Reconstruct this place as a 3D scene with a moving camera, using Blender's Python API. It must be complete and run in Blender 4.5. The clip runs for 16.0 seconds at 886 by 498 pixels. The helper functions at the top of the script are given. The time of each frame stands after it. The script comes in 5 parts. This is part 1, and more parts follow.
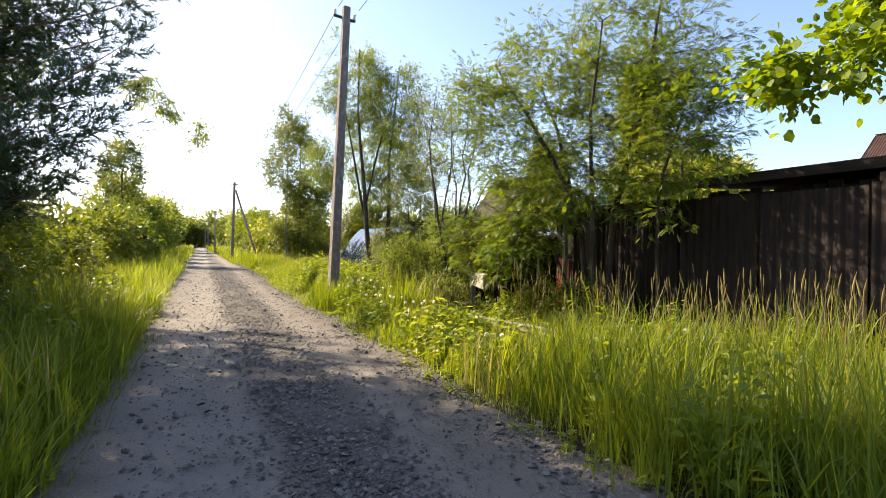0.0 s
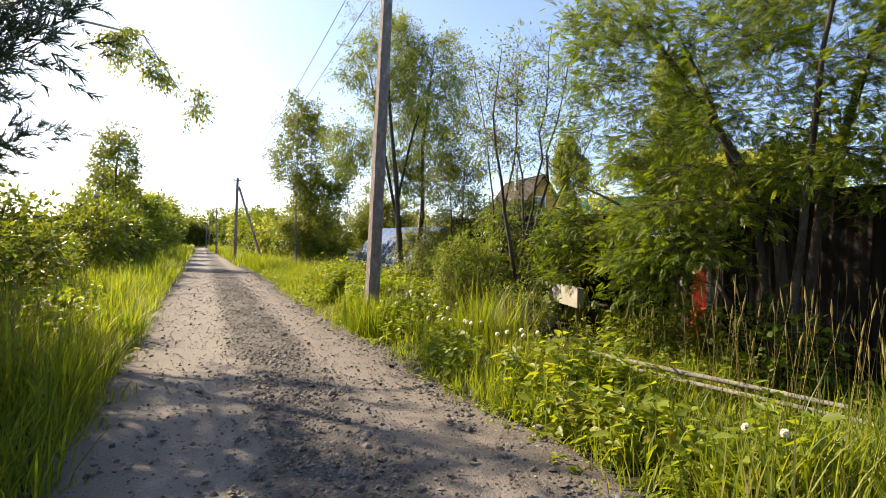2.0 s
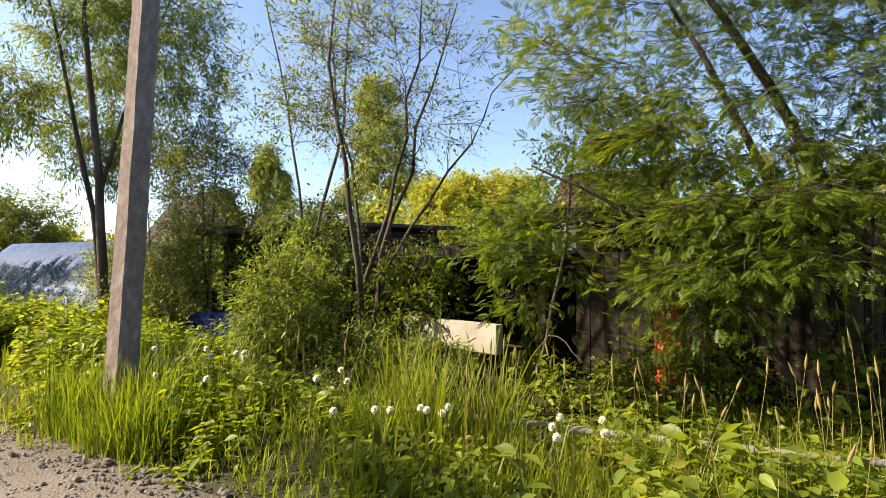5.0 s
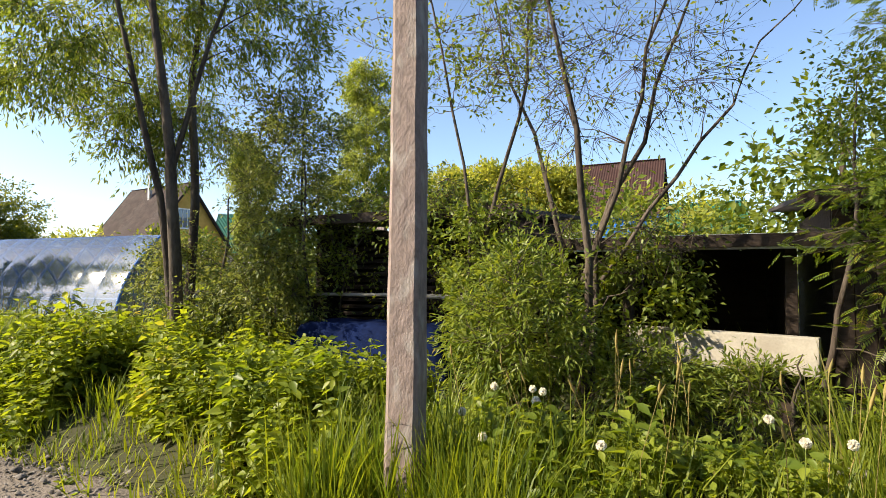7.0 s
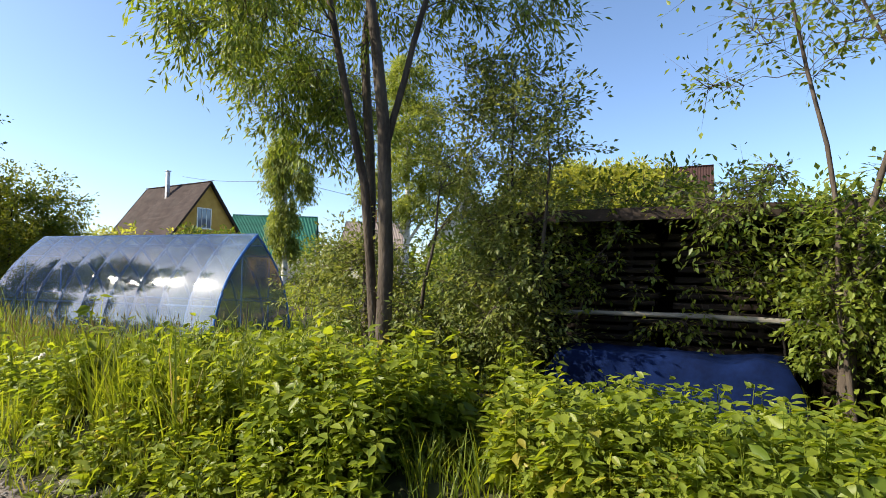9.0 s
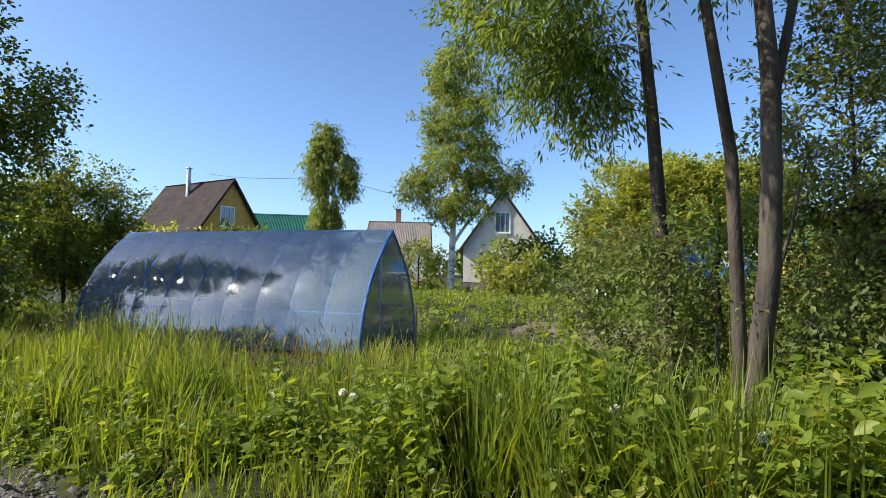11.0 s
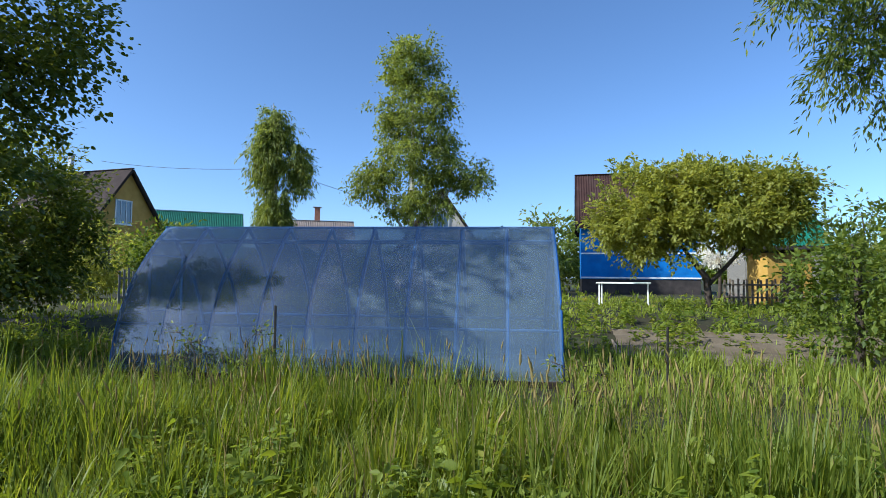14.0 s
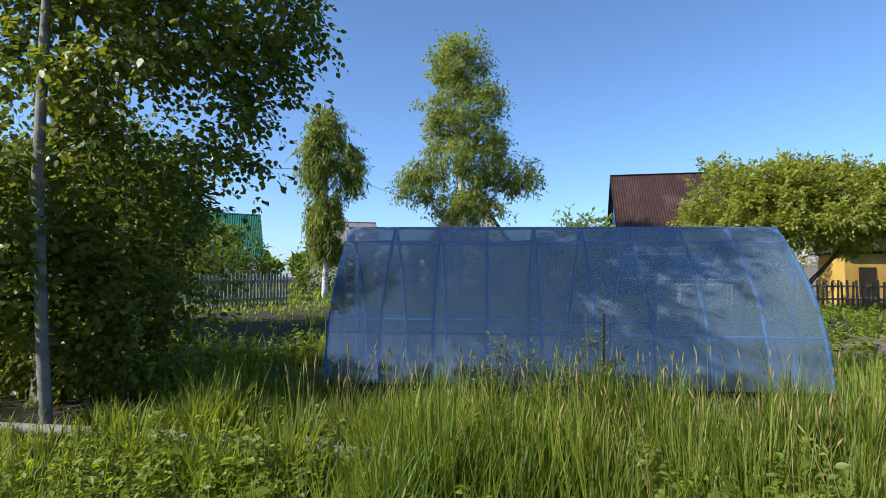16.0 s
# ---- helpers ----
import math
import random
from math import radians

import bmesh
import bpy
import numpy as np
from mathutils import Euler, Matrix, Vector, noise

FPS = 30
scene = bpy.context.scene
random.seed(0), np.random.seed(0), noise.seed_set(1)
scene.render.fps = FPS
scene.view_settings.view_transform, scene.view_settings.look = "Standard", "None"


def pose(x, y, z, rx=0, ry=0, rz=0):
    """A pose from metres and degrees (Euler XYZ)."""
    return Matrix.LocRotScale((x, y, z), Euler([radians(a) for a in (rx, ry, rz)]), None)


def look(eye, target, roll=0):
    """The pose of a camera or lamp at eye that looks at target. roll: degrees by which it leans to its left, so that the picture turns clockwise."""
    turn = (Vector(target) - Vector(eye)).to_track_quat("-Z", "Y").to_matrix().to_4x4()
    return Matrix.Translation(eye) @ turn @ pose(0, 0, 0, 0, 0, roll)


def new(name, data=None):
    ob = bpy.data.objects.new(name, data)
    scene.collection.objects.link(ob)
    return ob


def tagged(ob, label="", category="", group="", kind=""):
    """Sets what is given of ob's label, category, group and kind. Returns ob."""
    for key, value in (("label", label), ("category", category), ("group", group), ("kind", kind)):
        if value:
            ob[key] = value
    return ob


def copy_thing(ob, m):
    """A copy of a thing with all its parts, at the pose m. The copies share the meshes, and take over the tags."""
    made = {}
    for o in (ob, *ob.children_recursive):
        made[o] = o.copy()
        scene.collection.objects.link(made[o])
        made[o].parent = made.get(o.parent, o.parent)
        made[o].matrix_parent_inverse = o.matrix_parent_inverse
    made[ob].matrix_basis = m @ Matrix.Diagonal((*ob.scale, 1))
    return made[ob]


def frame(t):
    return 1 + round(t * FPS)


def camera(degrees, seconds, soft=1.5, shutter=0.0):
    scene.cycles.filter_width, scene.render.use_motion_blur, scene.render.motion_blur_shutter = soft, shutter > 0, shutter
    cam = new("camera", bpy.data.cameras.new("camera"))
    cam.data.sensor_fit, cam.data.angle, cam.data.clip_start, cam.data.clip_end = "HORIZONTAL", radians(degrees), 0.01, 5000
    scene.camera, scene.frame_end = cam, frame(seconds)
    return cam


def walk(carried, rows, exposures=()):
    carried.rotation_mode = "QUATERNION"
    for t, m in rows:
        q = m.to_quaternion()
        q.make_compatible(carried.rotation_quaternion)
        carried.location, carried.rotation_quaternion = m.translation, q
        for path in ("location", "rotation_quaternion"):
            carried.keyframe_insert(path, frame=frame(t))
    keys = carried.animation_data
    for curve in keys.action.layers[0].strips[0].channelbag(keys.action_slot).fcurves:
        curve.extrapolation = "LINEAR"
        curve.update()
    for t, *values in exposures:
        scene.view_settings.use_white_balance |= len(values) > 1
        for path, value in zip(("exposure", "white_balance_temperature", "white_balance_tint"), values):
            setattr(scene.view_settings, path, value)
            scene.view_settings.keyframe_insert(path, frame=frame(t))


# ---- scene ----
# ---- camera and walk ----
cam = camera(78.4, 16.0, soft=0.6)
walk(cam, [
    (0.0, pose(-0.042, 0.000, 1.346, 89.55, -0.52, -23.95)),
    (0.5, pose(-0.055, 0.726, 1.353, 89.50, -0.57, -23.49)),
    (1.0, pose(-0.058, 1.445, 1.356, 89.52, -0.58, -23.23)),
    (1.5, pose(-0.051, 2.154, 1.371, 89.55, -0.78, -22.95)),
    (2.0, pose(-0.015, 2.846, 1.380, 89.57, -0.71, -23.85)),
    (2.5, pose(0.026, 3.531, 1.396, 89.64, -0.76, -29.09)),
    (3.0, pose(0.055, 4.209, 1.408, 89.85, -0.81, -35.63)),
    (5.5, pose(0.116, 7.496, 1.280, 92.70, -0.19, -61.35)),
    (6.0, pose(0.112, 8.227, 1.279, 92.61, -0.18, -62.68)),
    (6.5, pose(0.070, 8.993, 1.300, 92.41, 0.01, -63.14)),
    (7.0, pose(0.056, 9.794, 1.319, 91.99, 0.26, -63.44)),
    (7.5, pose(0.063, 10.561, 1.341, 92.11, 0.10, -63.61)),
    (8.0, pose(0.085, 11.327, 1.355, 92.21, -0.12, -63.68)),
    (8.5, pose(0.119, 12.100, 1.361, 92.46, -0.49, -63.83)),
    (9.0, pose(0.151, 12.879, 1.356, 92.56, -0.74, -63.93)),
    (9.5, pose(0.166, 13.662, 1.326, 92.55, -0.61, -63.94)),
    (10.0, pose(0.136, 14.437, 1.329, 92.65, -0.99, -63.73)),
    (12.5, pose(0.172, 18.188, 1.337, 92.82, -0.34, -70.15)),
    (13.0, pose(0.220, 18.921, 1.362, 92.93, -0.35, -74.54)),
    (13.5, pose(0.244, 19.671, 1.369, 92.97, -0.42, -76.71)),
    (14.0, pose(0.218, 20.445, 1.355, 92.96, -0.53, -76.81)),
    (14.5, pose(0.175, 21.214, 1.362, 93.06, -0.47, -76.86)),
    (15.0, pose(0.138, 21.950, 1.365, 93.00, -0.54, -77.03)),
    (15.5, pose(0.092, 22.699, 1.363, 92.95, -0.45, -77.48)),
    (16.0, pose(0.040, 23.451, 1.366, 93.07, -0.41, -77.74)),
], exposures=[(0.0, 1.45, 7400, 11), (3.0, 1.15, 7400, 11), (5.5, 1.34, 7400, 11), (7.0, 1.2, 7100, 10), (10.0, 0.9, 6250, 8), (12.5, 0.5, 5500, 6), (15.0, 0.5, 5350, 6), (16.0, 0.6, 5600, 7)])

# ---- sky and sun ----
SUN_AZ, SUN_EL = radians(-36), radians(36)
world = bpy.data.worlds.new("sky")
scene.world = world
world.use_nodes = True
wn = world.node_tree
sky = wn.nodes.new("ShaderNodeTexSky")
sky.sky_type = "NISHITA"
sky.sun_disc = False
sky.sun_elevation, sky.sun_rotation = SUN_EL, SUN_AZ
sky.air_density, sky.dust_density, sky.ozone_density = 0.75, 1.0, 3.0
wn.links.new(sky.outputs[0], wn.nodes["Background"].inputs[0])
wn.nodes["Background"].inputs[1].default_value = 0.14
sun_dir = Vector((math.sin(SUN_AZ) * math.cos(SUN_EL), math.cos(SUN_AZ) * math.cos(SUN_EL), math.sin(SUN_EL)))
sun = new("sun", bpy.data.lights.new("sun", "SUN"))
sun.data.energy, sun.data.angle, sun.data.color = 5.0, radians(0.6), (1.0, 0.9, 0.72)
sun.matrix_world = look(sun_dir * 60, (0, 0, 0))


# ---- materials ----
def nodes_of(name):
    m = bpy.data.materials.new(name)
    m.use_nodes = True
    nt = m.node_tree
    return m, nt, nt.nodes["Principled BSDF"]


def surf(name, c1, c2, rough=0.8, scale=3.0, fine=40.0, bump=0.3, metal=0.0, stain=None, stretch=(1, 1, 1), island=False, depth=0.01):
    """A solid surface: two colours mixed at a coarse and a fine scale, an optional stain colour, fine relief."""
    m, nt, p = nodes_of(name)
    L = nt.links.new
    tc = nt.nodes.new("ShaderNodeTexCoord")
    mp = nt.nodes.new("ShaderNodeMapping")
    mp.inputs["Scale"].default_value = stretch
    L(tc.outputs["Object"], mp.inputs[0])
    big = nt.nodes.new("ShaderNodeTexNoise")
    big.inputs["Scale"].default_value, big.inputs["Detail"].default_value = scale, 6
    small = nt.nodes.new("ShaderNodeTexNoise")
    small.inputs["Scale"].default_value, small.inputs["Detail"].default_value = fine, 4
    for n in (big, small):
        L(mp.outputs[0], n.inputs["Vector"])
    add = nt.nodes.new("ShaderNodeMath")
    add.operation = "MULTIPLY_ADD"
    L(small.outputs["Fac"], add.inputs[0])
    add.inputs[1].default_value = 0.5
    L(big.outputs["Fac"], add.inputs[2])
    ramp = nt.nodes.new("ShaderNodeMapRange")
    ramp.inputs["From Min"].default_value, ramp.inputs["From Max"].default_value = 0.55, 0.95
    L(add.outputs[0], ramp.inputs["Value"])
    mix = nt.nodes.new("ShaderNodeMix")
    mix.data_type = "RGBA"
    mix.inputs["A"].default_value, mix.inputs["B"].default_value = (*c1, 1), (*c2, 1)
    L(ramp.outputs[0], mix.inputs["Factor"])
    out = mix.outputs["Result"]
    if stain:
        sn = nt.nodes.new("ShaderNodeTexNoise")
        sn.inputs["Scale"].default_value, sn.inputs["Detail"].default_value = scale * 0.45, 8
        L(mp.outputs[0], sn.inputs["Vector"])
        sr = nt.nodes.new("ShaderNodeMapRange")
        sr.inputs["From Min"].default_value, sr.inputs["From Max"].default_value = 0.52, 0.66
        L(sn.outputs["Fac"], sr.inputs["Value"])
        m2 = nt.nodes.new("ShaderNodeMix")
        m2.data_type = "RGBA"
        L(out, m2.inputs["A"])
        m2.inputs["B"].default_value = (*stain, 1)
        L(sr.outputs[0], m2.inputs["Factor"])
        out = m2.outputs["Result"]
    if island:
        info = nt.nodes.new("ShaderNodeNewGeometry")
        hs = nt.nodes.new("ShaderNodeHueSaturation")
        vr = nt.nodes.new("ShaderNodeMapRange")
        vr.inputs["To Min"].default_value, vr.inputs["To Max"].default_value = 0.6, 1.4
        L(info.outputs["Random Per Island"], vr.inputs["Value"])
        L(vr.outputs[0], hs.inputs["Value"])
        L(out, hs.inputs["Color"])
        out = hs.outputs[0]
    L(out, p.inputs["Base Color"])
    p.inputs["Roughness"].default_value, p.inputs["Metallic"].default_value = rough, metal
    p.inputs["Specular IOR Level"].default_value = 0.25
    if bump:
        b = nt.nodes.new("ShaderNodeBump")
        b.inputs["Strength"].default_value, b.inputs["Distance"].default_value = bump, depth
        L(add.outputs[0], b.inputs["Height"])
        L(b.outputs[0], p.inputs["Normal"])
    return m


def leafy(name, dark, light, trans=0.45, rough=0.5, odd=None, patch=1.2):
    """Foliage: each leaf has its own tone, light passes through it, and patches of the crown differ."""
    m, nt, p = nodes_of(name)
    L = nt.links.new
    warm = (1.32, 1.25, 0.86)
    if max(light) < 0.4:
        dark, light = [tuple(c * k for c, k in zip(q, warm)) for q in (dark, light)]
    g = nt.nodes.new("ShaderNodeNewGeometry")
    cr = nt.nodes.new("ShaderNodeValToRGB")
    cr.color_ramp.elements[0].color, cr.color_ramp.elements[1].color = (*dark, 1), (*light, 1)
    cr.color_ramp.elements[1].position = 0.86
    if odd:
        e = cr.color_ramp.elements.new(0.95)
        e.color = (*odd, 1)
    tc = nt.nodes.new("ShaderNodeTexCoord")
    nz = nt.nodes.new("ShaderNodeTexNoise")
    nz.inputs["Scale"].default_value = patch
    L(tc.outputs["Object"], nz.inputs["Vector"])
    ma = nt.nodes.new("ShaderNodeMath")
    ma.operation = "MULTIPLY_ADD"
    L(nz.outputs["Fac"], ma.inputs[0])
    ma.inputs[1].default_value = 0.9
    hb = nt.nodes.new("ShaderNodeMath")
    hb.operation = "MULTIPLY_ADD"
    L(g.outputs["Random Per Island"], hb.inputs[0])
    hb.inputs[1].default_value, hb.inputs[2].default_value = 0.75, -0.33
    L(hb.outputs[0], ma.inputs[2])
    L(ma.outputs[0], cr.inputs[0])
    L(cr.outputs[0], p.inputs["Base Color"])
    p.inputs["Roughness"].default_value = rough
    p.inputs["Specular IOR Level"].default_value = 0.35
    tr = nt.nodes.new("ShaderNodeBsdfTranslucent")
    hs = nt.nodes.new("ShaderNodeHueSaturation")
    hs.inputs["Hue"].default_value, hs.inputs["Saturation"].default_value, hs.inputs["Value"].default_value = 0.485, 1.1, 1.7
    L(cr.outputs[0], hs.inputs["Color"])
    L(hs.outputs[0], tr.inputs[0])
    mx = nt.nodes.new("ShaderNodeMixShader")
    mx.inputs[0].default_value = trans
    L(p.outputs[0], mx.inputs[1])
    L(tr.outputs[0], mx.inputs[2])
    L(mx.outputs[0], nt.nodes["Material Output"].inputs[0])
    return m


M = {}
M["soil"] = surf("soil", (0.032, 0.028, 0.016), (0.05, 0.056, 0.02), 0.95, 1.2, 25, 0.6, stain=(0.035, 0.026, 0.017))
M["road"] = surf("road_gravel", (0.10, 0.085, 0.075), (0.19, 0.165, 0.148), 0.92, 1.6, 55, 1.0, stain=(0.12, 0.10, 0.09), stretch=(1, 0.75, 1), depth=0.03)
nt = M["road"].node_tree
p = nt.nodes["Principled BSDF"]
base = p.inputs["Base Color"].links[0].from_socket
sep = nt.nodes.new("ShaderNodeSeparateXYZ")
wob = nt.nodes.new("ShaderNodeTexNoise")
wob.inputs["Scale"].default_value, wob.inputs["Detail"].default_value = 1.3, 7
pos = nt.nodes.new("ShaderNodeTexCoord").outputs["Object"]
nt.links.new(pos, sep.inputs[0])
nt.links.new(pos, wob.inputs["Vector"])
off = nt.nodes.new("ShaderNodeMath")
off.operation = "MULTIPLY_ADD"
nt.links.new(wob.outputs["Fac"], off.inputs[0])
off.inputs[1].default_value = 0.75
nt.links.new(sep.outputs["X"], off.inputs[2])
band = nt.nodes.new("ShaderNodeValToRGB")
el = band.color_ramp.elements
el[0].position, el[0].color = 0.0, (0.10, 0.075, 0.055, 1)
el[1].position, el[1].color = 1.0, (0.09, 0.07, 0.05, 1)
for at_, c_ in ((0.10, (0.19, 0.16, 0.135)), (0.22, (0.25, 0.22, 0.195)), (0.38, (0.24, 0.21, 0.185)), (0.45, (0.085, 0.075, 0.07)), (0.60, (0.095, 0.085, 0.078)), (0.68, (0.22, 0.19, 0.168)), (0.84, (0.16, 0.135, 0.115))):
    e = el.new(at_)
    e.color = (*c_, 1)
rng_ = nt.nodes.new("ShaderNodeMapRange")
rng_.inputs["From Min"].default_value, rng_.inputs["From Max"].default_value = -0.65, 2.75
nt.links.new(off.outputs[0], rng_.inputs["Value"])
nt.links.new(rng_.outputs[0], band.inputs[0])
both = nt.nodes.new("ShaderNodeMix")
both.data_type, both.inputs["Factor"].default_value = "RGBA", 0.72
nt.links.new(base, both.inputs["A"])
nt.links.new(band.outputs[0], both.inputs["B"])
nt.links.new(both.outputs["Result"], p.inputs["Base Color"])
M["stone"] = surf("gravel_stone", (0.075, 0.066, 0.06), (0.20, 0.18, 0.165), 0.85, 20, 120, 0.3, island=True)
M["concrete"] = surf("weathered_concrete", (0.17, 0.135, 0.125), (0.26, 0.205, 0.19), 0.88, 22, 90, 0.6, stain=(0.29, 0.26, 0.245), stretch=(1, 1, 0.6), depth=0.012)
M["white_concrete"] = surf("pale_concrete", (0.25, 0.23, 0.195), (0.36, 0.335, 0.29), 0.85, 4, 60, 0.4, stain=(0.24, 0.21, 0.17))
M["brown_metal"] = surf("brown_painted_steel", (0.013, 0.007, 0.006), (0.020, 0.011, 0.009), 0.72, 2, 30, 0.05, stain=(0.018, 0.012, 0.010))
M["dark_wood"] = surf("old_dark_wood", (0.022, 0.015, 0.012), (0.05, 0.036, 0.028), 0.85, 3, 50, 0.5, stretch=(6, 0.6, 6))
# near-black tone: the wood store's shade is put into the boards' colour
M["old_board"] = surf("shade_toned_old_boards", (0.010, 0.007, 0.006), (0.026, 0.018, 0.014), 0.9, 3, 50, 0.5, stretch=(6, 0.6, 6), island=True)
M["grey_wood"] = surf("grey_weathered_wood", (0.15, 0.14, 0.125), (0.27, 0.25, 0.22), 0.85, 4, 60, 0.5, stretch=(5, 0.5, 5))
M["tar_roof"] = surf("tarred_roofing", (0.03, 0.027, 0.027), (0.06, 0.05, 0.05), 0.8, 3, 40, 0.5)
M["sheet"] = surf("galvanised_sheet", (0.35, 0.36, 0.38), (0.55, 0.56, 0.58), 0.4, 3, 30, 0.2, metal=0.4, stain=(0.25, 0.2, 0.17))
M["rust_roof"] = surf("red_brown_slate", (0.04, 0.028, 0.027), (0.07, 0.049, 0.045), 0.8, 1.5, 20, 0.3, stain=(0.06, 0.046, 0.043))
M["brown_roof"] = surf("dark_brown_roof", (0.03, 0.014, 0.013), (0.052, 0.025, 0.022), 0.85, 1.2, 20, 0.3, stain=(0.07, 0.045, 0.04))
M["grey_roof"] = surf("grey_brown_slate", (0.20, 0.16, 0.14), (0.28, 0.23, 0.20), 0.85, 1.5, 20, 0.3)
M["green_roof"] = surf("green_steel_roof", (0.014, 0.105, 0.068), (0.02, 0.145, 0.095), 0.5, 1.5, 20, 0.1)
M["yellow_wall"] = surf("ochre_boards", (0.42, 0.25, 0.05), (0.52, 0.33, 0.08), 0.75, 2, 30, 0.2)
M["white_wall"] = surf("cream_boards", (0.62, 0.57, 0.50), (0.74, 0.69, 0.62), 0.8, 2, 30, 0.2)
M["blue_wall"] = surf("blue_painted_boards", (0.012, 0.12, 0.42), (0.02, 0.17, 0.52), 0.6, 2, 30, 0.15, stain=(0.02, 0.12, 0.36))
M["blue_tarp"] = surf("blue_tarpaulin", (0.002, 0.006, 0.028), (0.004, 0.012, 0.055), 0.85, 4, 30, 0.5)
M["blue_tarp"].node_tree.nodes["Principled BSDF"].inputs["Specular IOR Level"].default_value = 0.06
M["red"] = surf("red_paint", (0.22, 0.02, 0.016), (0.33, 0.03, 0.022), 0.55, 5, 40, 0.2)
M["red_sunlit"] = surf("sunlit_red_paint", (0.75, 0.05, 0.03), (0.85, 0.1, 0.05), 0.45, 5, 40, 0.2)
M["white"] = surf("white_paint", (0.72, 0.72, 0.70), (0.82, 0.82, 0.80), 0.6, 3, 40, 0.1)
M["blue_tube"] = surf("blue_painted_tube", (0.04, 0.12, 0.36), (0.055, 0.16, 0.44), 0.5, 4, 30, 0.1)
M["steel"] = surf("dark_steel", (0.03, 0.03, 0.032), (0.07, 0.06, 0.055), 0.55, 10, 60, 0.2, metal=0.3)
M["brick"] = surf("chimney_brick", (0.25, 0.11, 0.07), (0.36, 0.18, 0.12), 0.85, 5, 40, 0.4)
M["bark"] = surf("grey_brown_bark", (0.04, 0.03, 0.024), (0.10, 0.08, 0.064), 0.9, 6, 45, 0.9, stretch=(1, 1, 0.3), depth=0.02)
M["pine_bark"] = surf("pine_bark", (0.11, 0.06, 0.04), (0.22, 0.13, 0.08), 0.9, 6, 40, 0.9, stretch=(1, 1, 0.3), depth=0.02)
M["birch_bark"] = surf("birch_bark", (0.45, 0.42, 0.38), (0.68, 0.65, 0.6), 0.8, 3, 20, 0.4, stain=(0.08, 0.07, 0.06), stretch=(1, 1, 2.5))
M["aspen_bark"] = surf("aspen_bark", (0.13, 0.12, 0.10), (0.26, 0.24, 0.21), 0.85, 4, 30, 0.5, stain=(0.09, 0.08, 0.07), stretch=(1, 1, 1.5))
M["dirt_bed"] = surf("garden_earth", (0.10, 0.075, 0.05), (0.19, 0.15, 0.10), 0.95, 2, 30, 0.7)
M["plank"] = surf("raw_plank", (0.15, 0.12, 0.09), (0.25, 0.2, 0.15), 0.85, 3, 50, 0.4, stretch=(1, 6, 6))
M["grass"] = leafy("grass_blade", (0.056, 0.10, 0.02), (0.18, 0.215, 0.04), 0.5, 0.5, (0.26, 0.22, 0.09), 0.7)
M["lawn"] = leafy("lawn_blade", (0.10, 0.15, 0.028), (0.23, 0.275, 0.055), 0.45, 0.55, None, 0.5)
M["seed"] = leafy("grass_head", (0.15, 0.13, 0.06), (0.26, 0.22, 0.12), 0.3, 0.7)
M["forb"] = leafy("forb_leaf", (0.07, 0.115, 0.02), (0.185, 0.23, 0.045), 0.5, 0.45, (0.30, 0.27, 0.05), 0.9)
M["rowan"] = leafy("rowan_leaf", (0.03, 0.068, 0.015), (0.118, 0.16, 0.028), 0.5, 0.42, (0.28, 0.24, 0.05), 0.8)
M["willow"] = leafy("willow_leaf", (0.05, 0.09, 0.022), (0.15, 0.19, 0.045), 0.45, 0.42, (0.22, 0.19, 0.06), 0.8)
M["sallow"] = leafy("sallow_leaf", (0.055, 0.085, 0.03), (0.15, 0.175, 0.06), 0.4, 0.5, None, 0.9)
M["aspen"] = leafy("aspen_leaf", (0.04, 0.07, 0.016), (0.14, 0.16, 0.034), 0.42, 0.38, None, 0.8)
M["birch"] = leafy("birch_leaf", (0.075, 0.11, 0.03), (0.18, 0.215, 0.06), 0.5, 0.42, None, 0.6)
M["maple"] = leafy("maple_leaf", (0.055, 0.105, 0.016), (0.13, 0.18, 0.03), 0.55, 0.4, None, 0.8)
M["apple"] = leafy("apple_leaf", (0.115, 0.145, 0.036), (0.26, 0.28, 0.076), 0.52, 0.5, None, 0.8)
M["bush"] = leafy("bush_leaf", (0.045, 0.08, 0.016), (0.12, 0.155, 0.03), 0.42, 0.5, None, 0.5)
M["pine"] = leafy("pine_needle", (0.016, 0.036, 0.022), (0.045, 0.075, 0.04), 0.2, 0.5, None, 0.8)
M["dandelion"] = leafy("dandelion_fluff", (0.6, 0.58, 0.52), (0.78, 0.76, 0.7), 0.5, 0.8)
M["stem"] = leafy("green_stem", (0.08, 0.12, 0.03), (0.14, 0.18, 0.05), 0.2, 0.6)

# twin-wall polycarbonate: see-through, milky and glossy
m, nt, p = nodes_of("polycarbonate")
p.inputs["Roughness"].default_value = 0.09
p.inputs["Specular IOR Level"].default_value = 1.0
p.inputs["Coat Weight"].default_value = 1.0
p.inputs["Coat IOR"].default_value = 1.9
p.inputs["Coat Roughness"].default_value = 0.04
wv = nt.nodes.new("ShaderNodeTexNoise")
wv.inputs["Scale"].default_value, wv.inputs["Detail"].default_value = 1.6, 4
dust = nt.nodes.new("ShaderNodeMix")
dust.data_type = "RGBA"
dust.inputs["A"].default_value, dust.inputs["B"].default_value = (0.085, 0.12, 0.16, 1), (0.14, 0.185, 0.235, 1)
nt.links.new(nt.nodes.new("ShaderNodeTexCoord").outputs["Object"], wv.inputs["Vector"])
nt.links.new(wv.outputs["Fac"], dust.inputs["Factor"])
